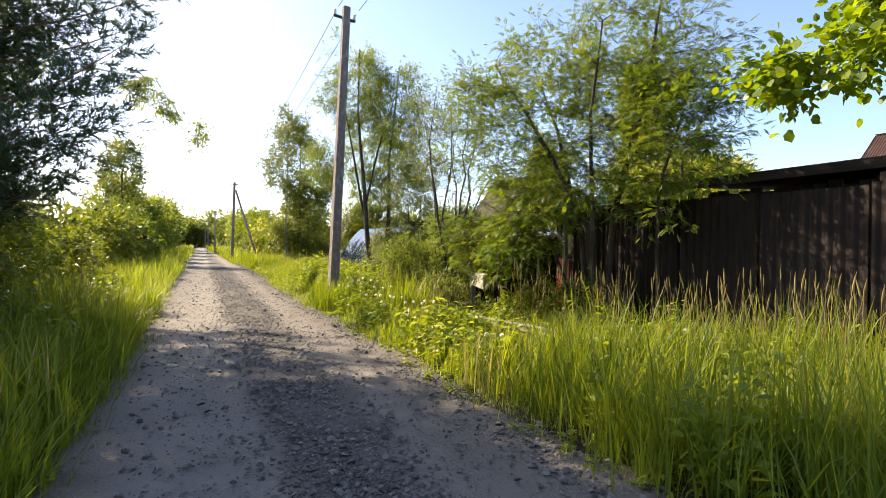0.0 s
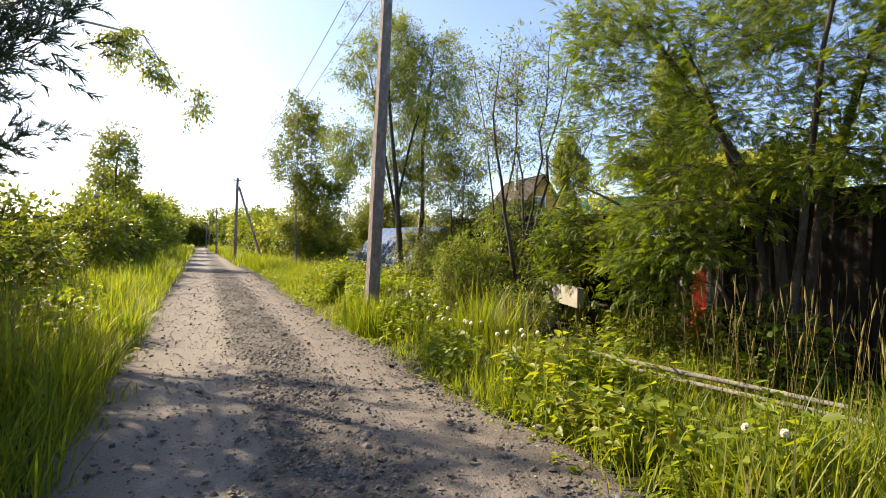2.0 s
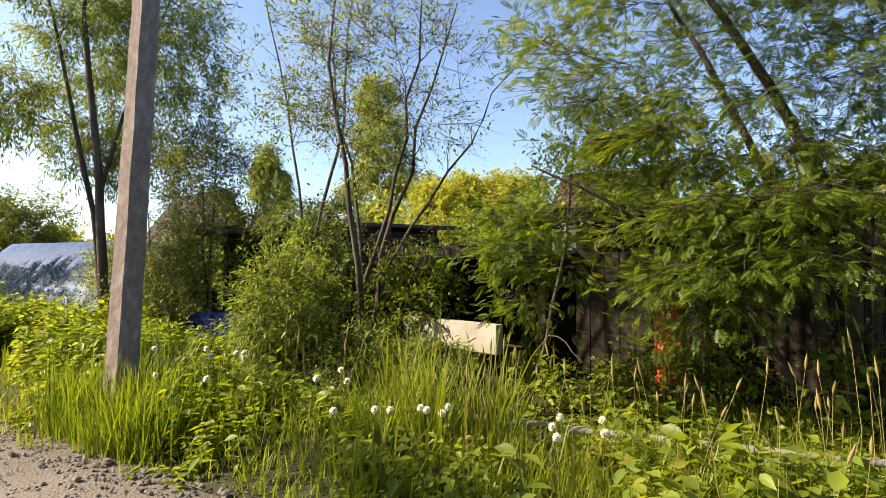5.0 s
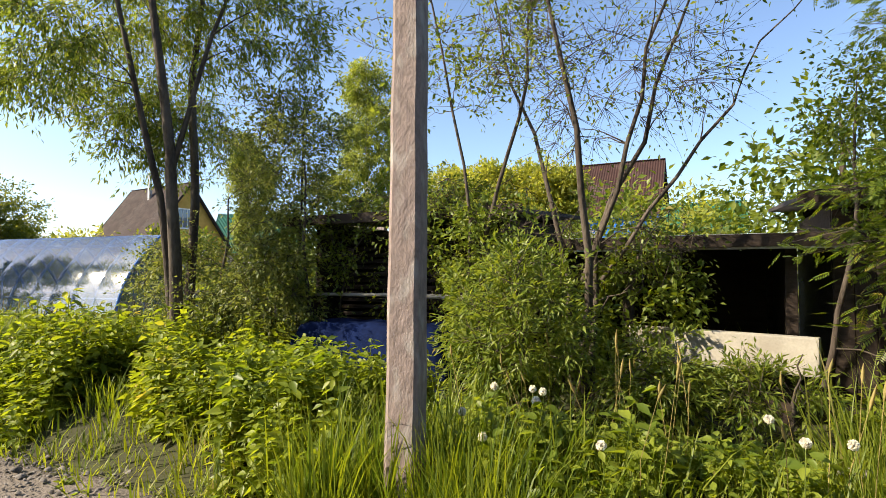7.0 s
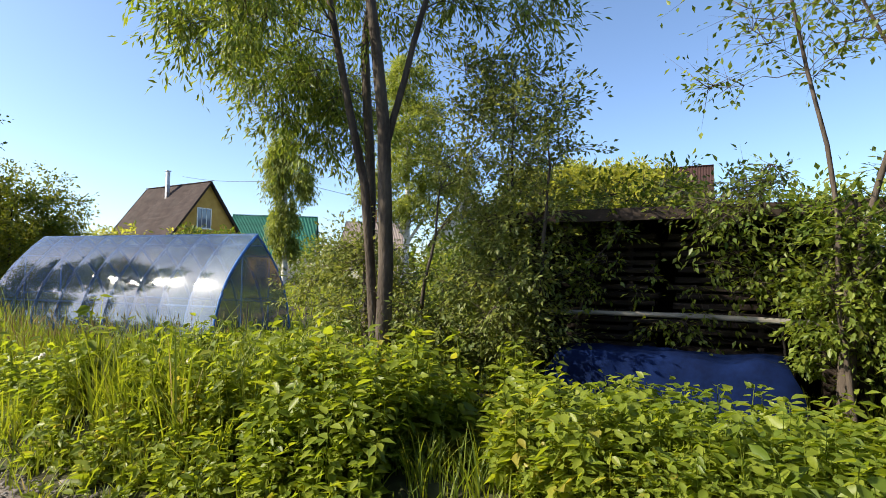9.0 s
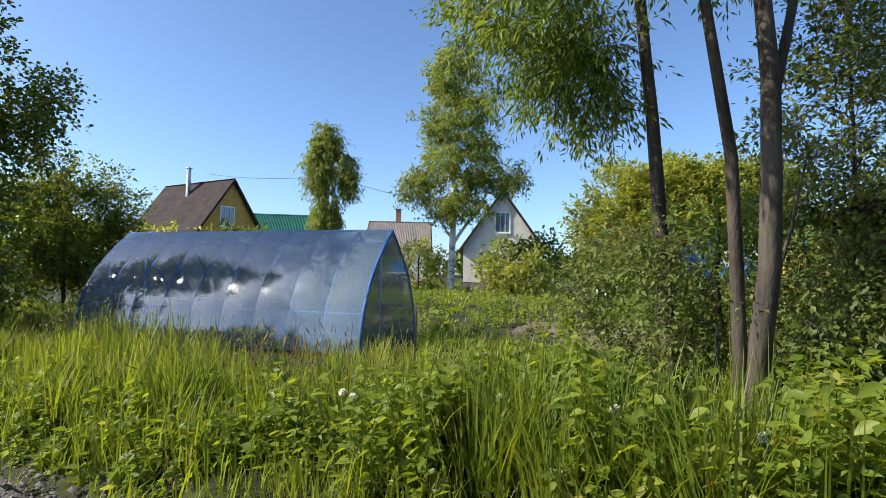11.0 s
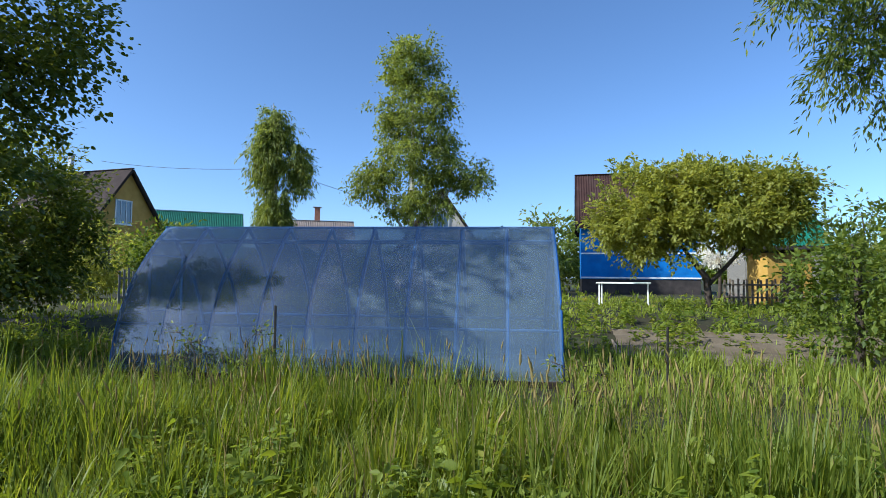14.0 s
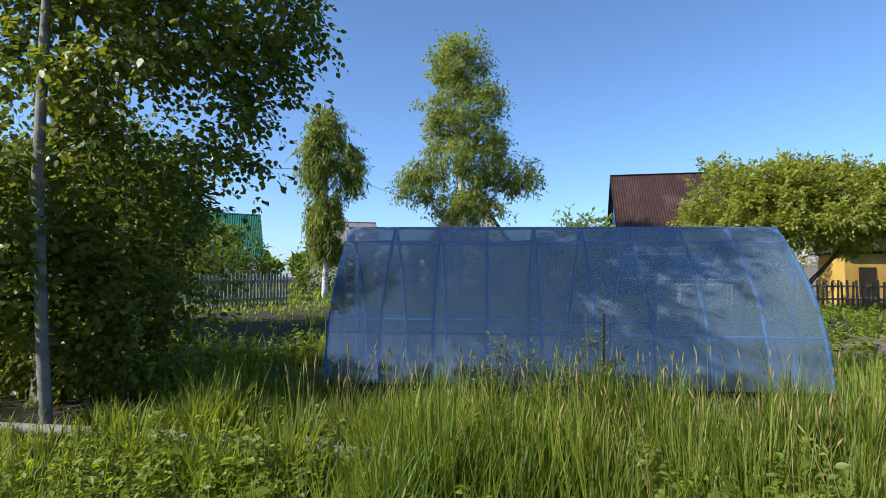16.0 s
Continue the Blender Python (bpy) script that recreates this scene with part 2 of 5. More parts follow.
nt.links.new(dust.outputs["Result"], p.inputs["Base Color"])
tb = nt.nodes.new("ShaderNodeBsdfTransparent")
tb.inputs[0].default_value = (0.88, 0.93, 0.97, 1)
mx = nt.nodes.new("ShaderNodeMixShader")
mx.inputs[0].default_value = 0.3
nt.links.new(p.outputs[0], mx.inputs[1])
nt.links.new(tb.outputs[0], mx.inputs[2])
nt.links.new(mx.outputs[0], nt.nodes["Material Output"].inputs[0])
M["poly"] = m

m, nt, p = nodes_of("window_glass")
p.inputs["Base Color"].default_value = (0.10, 0.14, 0.18, 1)
p.inputs["Roughness"].default_value = 0.05
p.inputs["Specular IOR Level"].default_value = 0.9
M["glass"] = m


# ---- mesh helpers ----
def mesh_of(name, V, F, mat, smooth=False):
    """A mesh out of arrays: V (n, 3) places, F (m, k) corners."""
    me = bpy.data.meshes.new(name)
    V, F = np.asarray(V, dtype=np.float32), np.asarray(F, dtype=np.int32)
    me.vertices.add(len(V))
    me.vertices.foreach_set("co", V.ravel())
    me.loops.add(F.size)
    me.loops.foreach_set("vertex_index", F.ravel())
    me.polygons.add(len(F))
    me.polygons.foreach_set("loop_start", np.arange(0, F.size, F.shape[1], dtype=np.int32))
    if smooth:
        me.polygons.foreach_set("use_smooth", np.ones(len(F), dtype=bool))
    me.update(calc_edges=True)
    me.validate()
    me.materials.append(mat)
    return me


def thing(name, label, category, kind="", group="", at=(0, 0, 0), rz=0.0):
    ob = tagged(new(name), label, category, group, kind)
    ob.matrix_basis = pose(*at, 0, 0, rz)
    return ob


def piece(name, me, parent, label=""):
    ob = new(name, me)
    ob.parent = parent
    if label:
        ob["label"] = label
    return ob


def part(name, bm, material, parent, label="", smooth=False):
    me = bpy.data.meshes.new(name)
    bm.to_mesh(me)
    bm.free()
    me.materials.append(material)
    if smooth:
        for f in me.polygons:
            f.use_smooth = True
    return piece(name, me, parent, label)


def block(size, at=(0, 0, 0), bevel=0.0, rot=(0, 0, 0), taper=1.0, bm=None):
    """A bevelled box standing on at, with its top scaled by taper."""
    own = bm is None
    b = bmesh.new()
    bmesh.ops.create_cube(b, size=1.0)
    for v in b.verts:
        k = taper if v.co.z > 0 else 1.0
        v.co = Vector((v.co.x * size[0] * k, v.co.y * size[1] * k, (v.co.z + 0.5) * size[2]))
    if bevel:
        bmesh.ops.bevel(b, geom=list(b.edges), offset=bevel, segments=2, affect="EDGES", profile=0.6)
    bmesh.ops.transform(b, matrix=pose(*at, *rot), verts=b.verts)
    if own:
        return b
    tmp = bpy.data.meshes.new("tmp")
    b.to_mesh(tmp)
    b.free()
    bm.from_mesh(tmp)
    bpy.data.meshes.remove(tmp)
    return bm


def tube(points, radii, sides=6):
    """A tapered tube along points: arrays of places and four-sided faces."""
    P = np.asarray(points, float)
    r = np.broadcast_to(np.asarray(radii, float), (len(P),))
    T = np.gradient(P, axis=0)
    T /= np.linalg.norm(T, axis=1)[:, None] + 1e-9
    ref = np.where(np.abs(T[:, 2:3]) > 0.9, [[1.0, 0, 0]], [[0, 0, 1.0]])
    A = np.cross(T, ref)
    A /= np.linalg.norm(A, axis=1)[:, None] + 1e-9
    B = np.cross(T, A)
    a = np.arange(sides) / sides * 2 * np.pi
    V = P[:, None] + r[:, None, None] * (np.cos(a)[None, :, None] * A[:, None] + np.sin(a)[None, :, None] * B[:, None])
    i, j = np.meshgrid(np.arange(len(P) - 1), np.arange(sides), indexing="ij")
    k = (j + 1) % sides
    F = np.stack([i * sides + j, i * sides + k, (i + 1) * sides + k, (i + 1) * sides + j], -1).reshape(-1, 4)
    return V.reshape(-1, 3), F


def join(chunks):
    Vs, Fs, n = [], [], 0
    for V, F in chunks:
        Vs.append(V)
        Fs.append(F + n)
        n += len(V)
    return np.concatenate(Vs), np.concatenate(Fs)


def scatter(tv, tf, mats, places):
    """Copies of a small template, turned by mats (n, 3, 3) and put at places (n, 3), in one mesh."""
    V = np.einsum("nij,vj->nvi", mats, tv) + places[:, None]
    F = tf[None] + (np.arange(len(places)) * len(tv))[:, None, None]
    return V.reshape(-1, 3), F.reshape(-1, tf.shape[1])


def frames(fwd, up, size):
    """Turns whose y runs along fwd and whose z is near up, scaled."""
    f = fwd / (np.linalg.norm(fwd, axis=1)[:, None] + 1e-9)
    s = np.cross(f, up)
    s /= np.linalg.norm(s, axis=1)[:, None] + 1e-9
    return np.stack([s, f, np.cross(s, f)], -1) * np.asarray(size)[:, None, None]


TRI = lambda *f: np.array(f)
LEAF = (np.array([[0, 0, 0], [0.26, 0.42, 0.07], [0, 1, -0.08], [-0.26, 0.42, 0.07]], float), TRI((0, 1, 2), (0, 2, 3)))
LANCE = (np.array([[0, 0, 0], [0.14, 0.4, 0.04], [0, 1, -0.12], [-0.14, 0.4, 0.04]], float), TRI((0, 1, 2), (0, 2, 3)))
ROUND = (np.array([[0, 0, 0], [0.36, 0.2, 0.03], [0.4, 0.6, 0.05], [0, 1, -0.05], [-0.4, 0.6, 0.05], [-0.36, 0.2, 0.03]], float), TRI((0, 1, 2), (0, 2, 3), (0, 3, 4), (0, 4, 5)))


OVAL = (np.array([[0, 0, 0], [0.2, 0.22, 0.05], [0.25, 0.5, 0.06], [0, 1, -0.14], [-0.25, 0.5, 0.06], [-0.2, 0.22, 0.05]], float), TRI((0, 1, 2), (0, 2, 3), (0, 3, 4), (0, 4, 5)))


def pinnate():
    v, f = [[0, 0, 0], [0.012, 0.5, 0.02], [0, 1, -0.1], [-0.012, 0.5, 0.02]], [(0, 1, 2), (0, 2, 3)]
    for i in range(6):
        y = 0.2 + i * 0.13
        L = 0.36 - 0.03 * abs(i - 2.5)
        for s in (-1, 1):
            n = len(v)
            d = np.array([s * 0.9, 0.42, -0.2]) * L
            w = np.array([-0.42 * s, 0.9, 0]) * L * 0.16 * s
            b = np.array([0, y, -0.1 * y * y])
            v += [b, b + d * 0.5 + w, b + d, b + d * 0.5 - w]
            f += [(n, n + 1, n + 2), (n, n + 2, n + 3)]
    n = len(v)
    v += [[0, 0.95, -0.09], [0.06, 1.1, -0.1], [0, 1.28, -0.16], [-0.06, 1.1, -0.1]]
    f += [(n, n + 1, n + 2), (n, n + 2, n + 3)]
    return np.array(v, float), np.array(f)


def needles(rng, n=20):
    v, f = [], []
    for i in range(n):
        a, y = rng.uniform(0, 6.28), rng.uniform(0, 0.7)
        d = np.array([math.cos(a), 0.75, math.sin(a)]) * rng.uniform(0.26, 0.38)
        w = np.array([-math.sin(a), 0, math.cos(a)]) * 0.026
        b = np.array([0, y, 0])
        k = len(v)
        v += [b - w, b + w, b + d]
        f.append((k, k + 1, k + 2))
    return np.array(v), np.array(f)


PINNATE = pinnate()
NEEDLE = needles(np.random.default_rng(3))


def limbs_to(rng, nodes, goals, arch=0.25, thin=1.0):
    """Branches from a growing set of nodes (x, y, z, r) out to goals. Returns tubes."""
    nodes = np.array(nodes, float)
    goals = np.asarray(goals, float)
    order = np.argsort(np.min(np.linalg.norm(goals[:, None] - nodes[None, :, :3], axis=2), axis=1))
    tubes = []
    for k in order:
        g = goals[k]
        d = np.linalg.norm(nodes[:, :3] - g, axis=1) + np.maximum(nodes[:, 2] - g[2] + 0.15, 0) * 1.6
        i = int(np.argmin(d))
        a, r = nodes[i, :3], nodes[i, 3]
        L = np.linalg.norm(g - a)
        r0 = min(r * 0.7, (0.004 + 0.011 * L) * thin)
        mid = (a + g) / 2 + np.array([0, 0, arch * L * 0.4]) + rng.normal(0, 0.07 * L, 3)
        s = np.linspace(0, 1, 5)[:, None]
        pts = (1 - s) ** 2 * a + 2 * s * (1 - s) * mid + s * s * g
        pts[1:-1] += rng.normal(0, 0.025 * L, (3, 3))
        rad = np.linspace(r0, max(r0 * 0.3, 0.002), 5)
        tubes.append(tube(pts, rad, 5 if r0 > 0.012 else 3))
        nodes = np.vstack([nodes, np.column_stack([pts[1:], rad[1:]])])
    return tubes


def in_blob(rng, c, r, n, gaps=0.0):
    """n places in an ellipsoid, thicker towards its skin, uneven."""
    out = []
    while len(out) < n:
        u = rng.normal(0, 1, 3)
        u /= np.linalg.norm(u)
        q = np.array(c) + u * np.array(r) * rng.uniform(0.25, 1) ** 0.5 * (0.8 + 0.35 * noise.noise(Vector(u * 1.7 + np.array(c))))
        if noise.noise(Vector(q * 0.9)) > gaps - 0.45:
            out.append(q)
    return np.array(out)


def stem_nodes(stem, n=9, wob=0.03, rng=None):
    """A stem given by a few (x, y, z, r), made smooth and slightly crooked."""
    S = np.array(stem, float)
    t = np.linspace(0, len(S) - 1, n)
    Q = np.stack([np.interp(t, np.arange(len(S)), S[:, k]) for k in range(4)], 1)
    if rng is not None:
        Q[1:, :2] += np.cumsum(rng.normal(0, wob, (n - 1, 2)), 0) * 0.6
    return Q


def tree(name, label, category, stems, blobs, leaf, leaf_mat, per, size, spread, seed, bark="bark", droop=0.2, arch=0.25, thin=1.0, kind="", gaps=0.0, group="", wob=0.03, crown="crown", flat=0.7, twigs=False, level=0.0):
    """A tree or shrub: stems (x, y, z, r), crown blobs (centre, radii, clusters), per leaves in each cluster."""
    rng = np.random.default_rng(seed)
    base = np.array(stems[0][0][:3])
    root = thing(name, label, category, kind, group, at=tuple(base))
    nodes, tubes = [], []
    for s in stems:
        Q = stem_nodes(s, 10, wob, rng)
        tubes.append(tube(Q[:, :3], Q[:, 3], 8))
        nodes += list(Q[2:])
    goals = np.concatenate([in_blob(rng, c, r, n, gaps) for c, r, n in blobs])
    if level:
        tier = np.array([0.3 * noise.noise(Vector((q[0] * 0.7, q[1] * 0.7, seed))) for q in goals])
        goals[:, 2] = np.round((goals[:, 2] - tier) / 0.36) * 0.36 + tier + rng.normal(0, 0.05, len(goals))
    tubes_l = limbs_to(rng, nodes, goals, arch, thin)
    V, F = join(tubes)
    piece("trunk", mesh_of("trunk", V - base, F, M[bark], True), root)
    V, F = join(tubes_l)
    tagged(piece("branching", mesh_of("branching", V - base, F, M[bark], True), root), kind="stuff")
    mid = goals.mean(0)
    tw = 6
    G = np.repeat(goals, tw, axis=0)
    out = (G - mid) / (np.linalg.norm(G - mid, axis=1)[:, None] + 1e-6)
    D = rng.normal(0, 0.75, G.shape) * np.array([1, 1, flat]) + out * 0.55 + np.array([0, 0, 0.15 - droop])
    D /= np.linalg.norm(D, axis=1)[:, None] + 1e-6
    L = spread * rng.uniform(1.2, 3.0, len(G))
    if twigs:
        s3 = np.array([[0, -1, 0], [0.87, 0.5, 0], [-0.87, 0.5, 0]])
        ring = frames(D, rng.normal(0, 1, D.shape), np.full(len(D), 0.0034))
        A = np.einsum("nij,vj->nvi", ring, np.stack([s3[:, 0], np.zeros(3), s3[:, 1]], 1)) + G[:, None]
        V = np.concatenate([A, (G + D * L[:, None])[:, None]], 1).reshape(-1, 3)
        f = np.array([(0, 1, 3), (1, 2, 3), (2, 0, 3)])
        F = (f[None] + (np.arange(len(G)) * 4)[:, None, None]).reshape(-1, 3)
        tagged(piece("twig_work", mesh_of("twig_work", V - base, F, M[bark]), root), kind="stuff")
    k = max(per // tw, 1)
    g, d, ln = np.repeat(G, k, axis=0), np.repeat(D, k, axis=0), np.repeat(L, k)
    u = rng.uniform(0.05, 1.05, len(g)) ** 0.8
    side = rng.normal(0, 1, g.shape)
    pos = g + d * (ln * u)[:, None] + side * spread * 0.16 - np.array([0, 0, 1.0]) * (droop * 0.35 * ln * u * u)[:, None]
    ok = pos[:, 2] > base[2] + 0.05
    pos, d, side = pos[ok], d[ok], side[ok]
    fwd = d * 0.7 + side * 0.55 - np.array([0, 0, droop * 0.9])
    fwd[:, 2] *= 1 - 0.6 * level
    up = rng.normal(0, 0.5 - 0.28 * level, pos.shape) + np.array([0, 0, 1.0])
    sz = size * rng.uniform(0.6, 1.3, len(pos))
    V, F = scatter(*leaf, frames(fwd, up, sz), pos - base)
    piece(crown, mesh_of(crown, V, F, M[leaf_mat]), root)
    return root


# ---- ground and road ----
def smooth(a, b, x):
    t = np.clip((np.asarray(x, float) - a) / (b - a), 0, 1)
    return t * t * (3 - 2 * t)


def lie(x, y):
    """Height of the ground."""
    x, y = np.asarray(x, float), np.asarray(y, float)
    z = 0.42 * smooth(9.5, 16, x) + 0.03 * np.sin(x * 1.7 + y * 0.6) * np.sin(y * 0.9 - x * 0.4)
    z = z - 0.16 * np.exp(-((x - 4.3) / 0.5) ** 2) * smooth(1, 4, y) * (1 - smooth(10, 12, y))
    z = z + 0.2 * np.exp(-((x - 2.95) / 0.45) ** 2) * smooth(8.2, 10, y) * (1 - smooth(20, 24, y))
    on_road = smooth(-1.5, -0.8, x) * (1 - smooth(2.1, 2.6, x))
    return z * (1 - on_road) + 0.06 * (1 - on_road) * (np.abs(x - 0.7) < 12) - 0.03 * on_road


def sheet(xs, ys, zf):
    X, Y = np.meshgrid(xs, ys, indexing="ij")
    V = np.stack([X, Y, zf(X, Y)], -1).reshape(-1, 3)
    i, j = np.meshgrid(np.arange(len(xs) - 1), np.arange(len(ys) - 1), indexing="ij")
    a = i * len(ys) + j
    F = np.stack([a, a + len(ys), a + len(ys) + 1, a + 1], -1).reshape(-1, 4)
    return V, F


far = [40, 55, 80, 130, 250, 600, 1500]
gx = np.array([-v for v in far[::-1]] + list(np.arange(-30, 36, 0.4)) + [k + 4 for k in far])
gy = np.array([-1500, -500, -150, -60, -25] + list(np.arange(-12, 62, 0.5)) + [66, 75, 90, 120, 180, 300, 600, 1500])
ground = new("ground", mesh_of("ground", *sheet(gx, gy, lie), M["soil"], True))
tagged(ground, "rough earth under meadow grass beside the lane", "ground", kind="structure")

rng = np.random.default_rng(11)
ry = np.concatenate([np.arange(-14, 34, 0.12), np.arange(34, 180, 1.5)])
rs = np.linspace(0, 1, 34)
RX = np.zeros((len(rs), len(ry)))
RZ = np.zeros_like(RX)
for j, y in enumerate(ry):
    drift = -0.012 * max(y - 8, 0) if y < 120 else -1.35
    lo = -0.9 + 0.24 * noise.noise(Vector((0, y * 0.6, 2))) + 0.13 * noise.noise(Vector((0, y * 2.4, 5))) + drift * 0.3
    hi = 2.24 + 0.2 * noise.noise(Vector((7, y * 0.6, 2))) + 0.14 * noise.noise(Vector((7, y * 2.6, 5))) + drift
    for i, s in enumerate(rs):
        x = lo + (hi - lo) * s
        RX[i, j] = x
        rut = 0.02 * math.exp(-((x - 0.05) / 0.3) ** 2) + 0.02 * math.exp(-((x - 1.5) / 0.3) ** 2)
        z = 0.03 - rut + 0.014 * noise.noise(Vector((x * 2.2, y * 1.3, 0))) + 0.007 * noise.noise(Vector((x * 8, y * 7, 3)))
        RZ[i, j] = z - (0.05 if s in (0.0, 1.0) else 0)
i, j = np.meshgrid(np.arange(len(rs) - 1), np.arange(len(ry) - 1), indexing="ij")
a = i * len(ry) + j
road = new("road", mesh_of("road", np.stack([RX, np.broadcast_to(ry, RX.shape), RZ], -1).reshape(-1, 3),
                           np.stack([a, a + len(ry), a + len(ry) + 1, a + 1], -1).reshape(-1, 4), M["road"], True))
tagged(road, "rutted grey-brown gravel lane with loose stones", "road", kind="structure")

# loose stones, thicker on the crown between the wheel tracks and along the edges
OCT = (np.array([[1, 0, 0], [0, 1, 0], [-1, 0, 0], [0, -1, 0], [0, 0, 0.7], [0, 0, -0.6], [0.6, 0.6, 0.35], [-0.6, 0.5, 0.4]], float) * 0.5,
       np.array([(0, 6, 4), (6, 1, 4), (1, 7, 4), (7, 2, 4), (2, 3, 4), (3, 0, 4), (0, 1, 6), (1, 2, 7)]))
n = 58000
sy = -1 + 30 * rng.uniform(0, 1, n) ** 1.5
sx = np.where(rng.uniform(0, 1, n) < 0.6, rng.normal(0.78, 0.23, n), rng.uniform(-0.9, 2.3, n))
sx = np.where(rng.uniform(0, 1, n) < 0.15, rng.normal(2.0, 0.15, n), sx)
sz = rng.gamma(1.6, 0.0088, n) + 0.006
mats = frames(rng.normal(0, 1, (n, 3)) * [1, 1, 0.25], np.tile([0, 0, 1.0], (n, 1)) + rng.normal(0, 0.2, (n, 3)), sz) * rng.uniform(0.7, 1.3, (n, 1, 3))
V, F = scatter(*OCT, mats, np.column_stack([sx, sy, 0.026 + sz * 0.15]))
tagged(new("gravel", mesh_of("gravel", V, F, M["stone"])), "loose grey gravel stones lying on the lane", "gravel", kind="stuff")


# ---- grass ----
def blades(rng, n, xr, yr, h, w, lean=0.35, wild=0.5, clump=0, thin_at=None):
    """n bent blades over a rectangle; h: mean height, clump: blades in a tuft."""
    if clump:
        k = max(n // clump, 1)
        cx, cy = rng.uniform(*xr, k), rng.uniform(*yr, k)
        who = rng.integers(0, k, n)
        ox, oy = rng.normal(0, 0.07, n), rng.normal(0, 0.07, n)
        x, y = cx[who] + ox, cy[who] + oy
        a, tall = np.arctan2(oy, ox) + rng.normal(0, 0.7, n), rng.uniform(0.6, 1.3, k)[who]
    else:
        x, y = rng.uniform(*xr, n), rng.uniform(*yr, n)
        a, tall = rng.uniform(0, 6.283, n), np.ones(n)
    if thin_at is not None:
        keep = thin_at(x, y, rng)
        x, y, a, tall = x[keep], y[keep], a[keep], tall[keep]
        n = len(x)
    patchy = np.array([noise.noise(Vector((px * 0.8, py * 0.8, 4))) for px, py in zip(x, y)])
    hh = h * np.clip(rng.normal(1, 0.25, n), 0.35, 1.7) * (1 + wild * patchy) * tall
    d = np.stack([np.cos(a), np.sin(a), np.zeros(n)], 1)
    side = np.stack([-np.sin(a), np.cos(a), np.zeros(n)], 1)
    tilt = rng.uniform(0.05, 1, n) * lean
    base = np.column_stack([x, y, lie(x, y) - 0.02])
    ww = w * rng.uniform(0.6, 1.4, n)
    rows = []
    for s, k in ((0, 0.8), (0.35, 1), (0.72, 0.7), (1, 0)):
        c = base + d * (tilt * hh * (0.25 * s + 1.1 * s * s))[:, None] + np.array([0, 0, 1.0]) * (hh * (s - 0.35 * tilt * s * s))[:, None]
        if k:
            rows += [c - side * (ww * k / 2)[:, None], c + side * (ww * k / 2)[:, None]]
        else:
            rows.append(c)
    V = np.stack(rows, 1).reshape(-1, 3)
    f = np.array([(0, 1, 3), (0, 3, 2), (2, 3, 5), (2, 5, 4), (4, 5, 6)])
    return V, (f[None] + (np.arange(n) * 7)[:, None, None]).reshape(-1, 3)


def edge_fall(x, y, rng):
    return rng.uniform(0, 1, len(x)) < np.where((x > 2.0) & (x < 2.45), np.clip((x - 2.12) / 0.3, 0, 1), 1)


rng = np.random.default_rng(21)
near = [
    blades(rng, 17000, (2.1, 5.5), (0.6, 4.8), 0.56, 0.010, 0.5, 0.5, 16, edge_fall),
    blades(rng, 8000, (2.1, 5.4), (4.6, 7.6), 0.24, 0.009, 0.6, 0.7, 12, edge_fall),
    blades(rng, 8000, (2.1, 3.7), (7.0, 13.0), 0.24, 0.009, 0.6, 0.8, 14, edge_fall),
    blades(rng, 1500, (2.2, 2.9), (10.3, 12.0), 0.42, 0.009, 0.5, 0.3, 30),
    blades(rng, 1600, (2.14, 2.5), (10.5, 11.8), 0.42, 0.009, 0.4, 0.2, 60),
    blades(rng, 700, (2.9, 3.5), (8.1, 9.2), 0.5, 0.009, 0.45, 0.4, 40),
    blades(rng, 3500, (2.1, 3.4), (13.0, 18.0), 0.22, 0.01, 0.6, 0.7, 14, edge_fall),
    blades(rng, 4500, (2.5, 4.3), (15.4, 17.6), 0.52, 0.011, 0.5, 0.5, 60),
    blades(rng, 15000, (2.2, 4.9), (17.4, 24.4), 0.27, 0.009, 0.5, 0.9, 26, edge_fall),
    blades(rng, 12000, (2.9, 5.0), (17.4, 24.6), 0.42, 0.010, 0.32, 0.8, 42),
    blades(rng, 3000, (4.9, 7.0), (17.4, 27.5), 0.15, 0.010, 0.6, 0.8, 14),
    blades(rng, 6000, (2.2, 3.5), (23.5, 29.0), 0.17, 0.010, 0.6, 0.8, 14, edge_fall),
    blades(rng, 3500, (3.0, 4.3), (23.5, 27.0), 0.36, 0.011, 0.5, 0.8, 60),
    blades(rng, 5000, (3.85, 5.9), (23.5, 27.5), 0.22, 0.010, 0.6, 0.8, 20),
    blades(rng, 8000, (2.1, 4.2), (28.6, 38.0), 0.5, 0.014, 0.5, 0.5, 14, edge_fall),
    blades(rng, 18000, (-3.2, -0.85), (1.5, 12.0), 0.48, 0.012, 0.55, 0.6, 16),
    blades(rng, 2500, (-1.15, -0.7), (2.0, 16.0), 0.16, 0.010, 0.7, 0.6, 22),
    blades(rng, 2500, (1.95, 2.35), (1.0, 20.0), 0.15, 0.010, 0.7, 0.6, 24),
    blades(rng, 12000, (-3.0, -0.9), (12.0, 32.0), 0.5, 0.017, 0.5, 0.5, 12),
]
tagged(new("verge_grass", mesh_of("verge_grass", *join(near), M["grass"])), "tall sunlit meadow grass along the lane edge", "grass", kind="stuff")
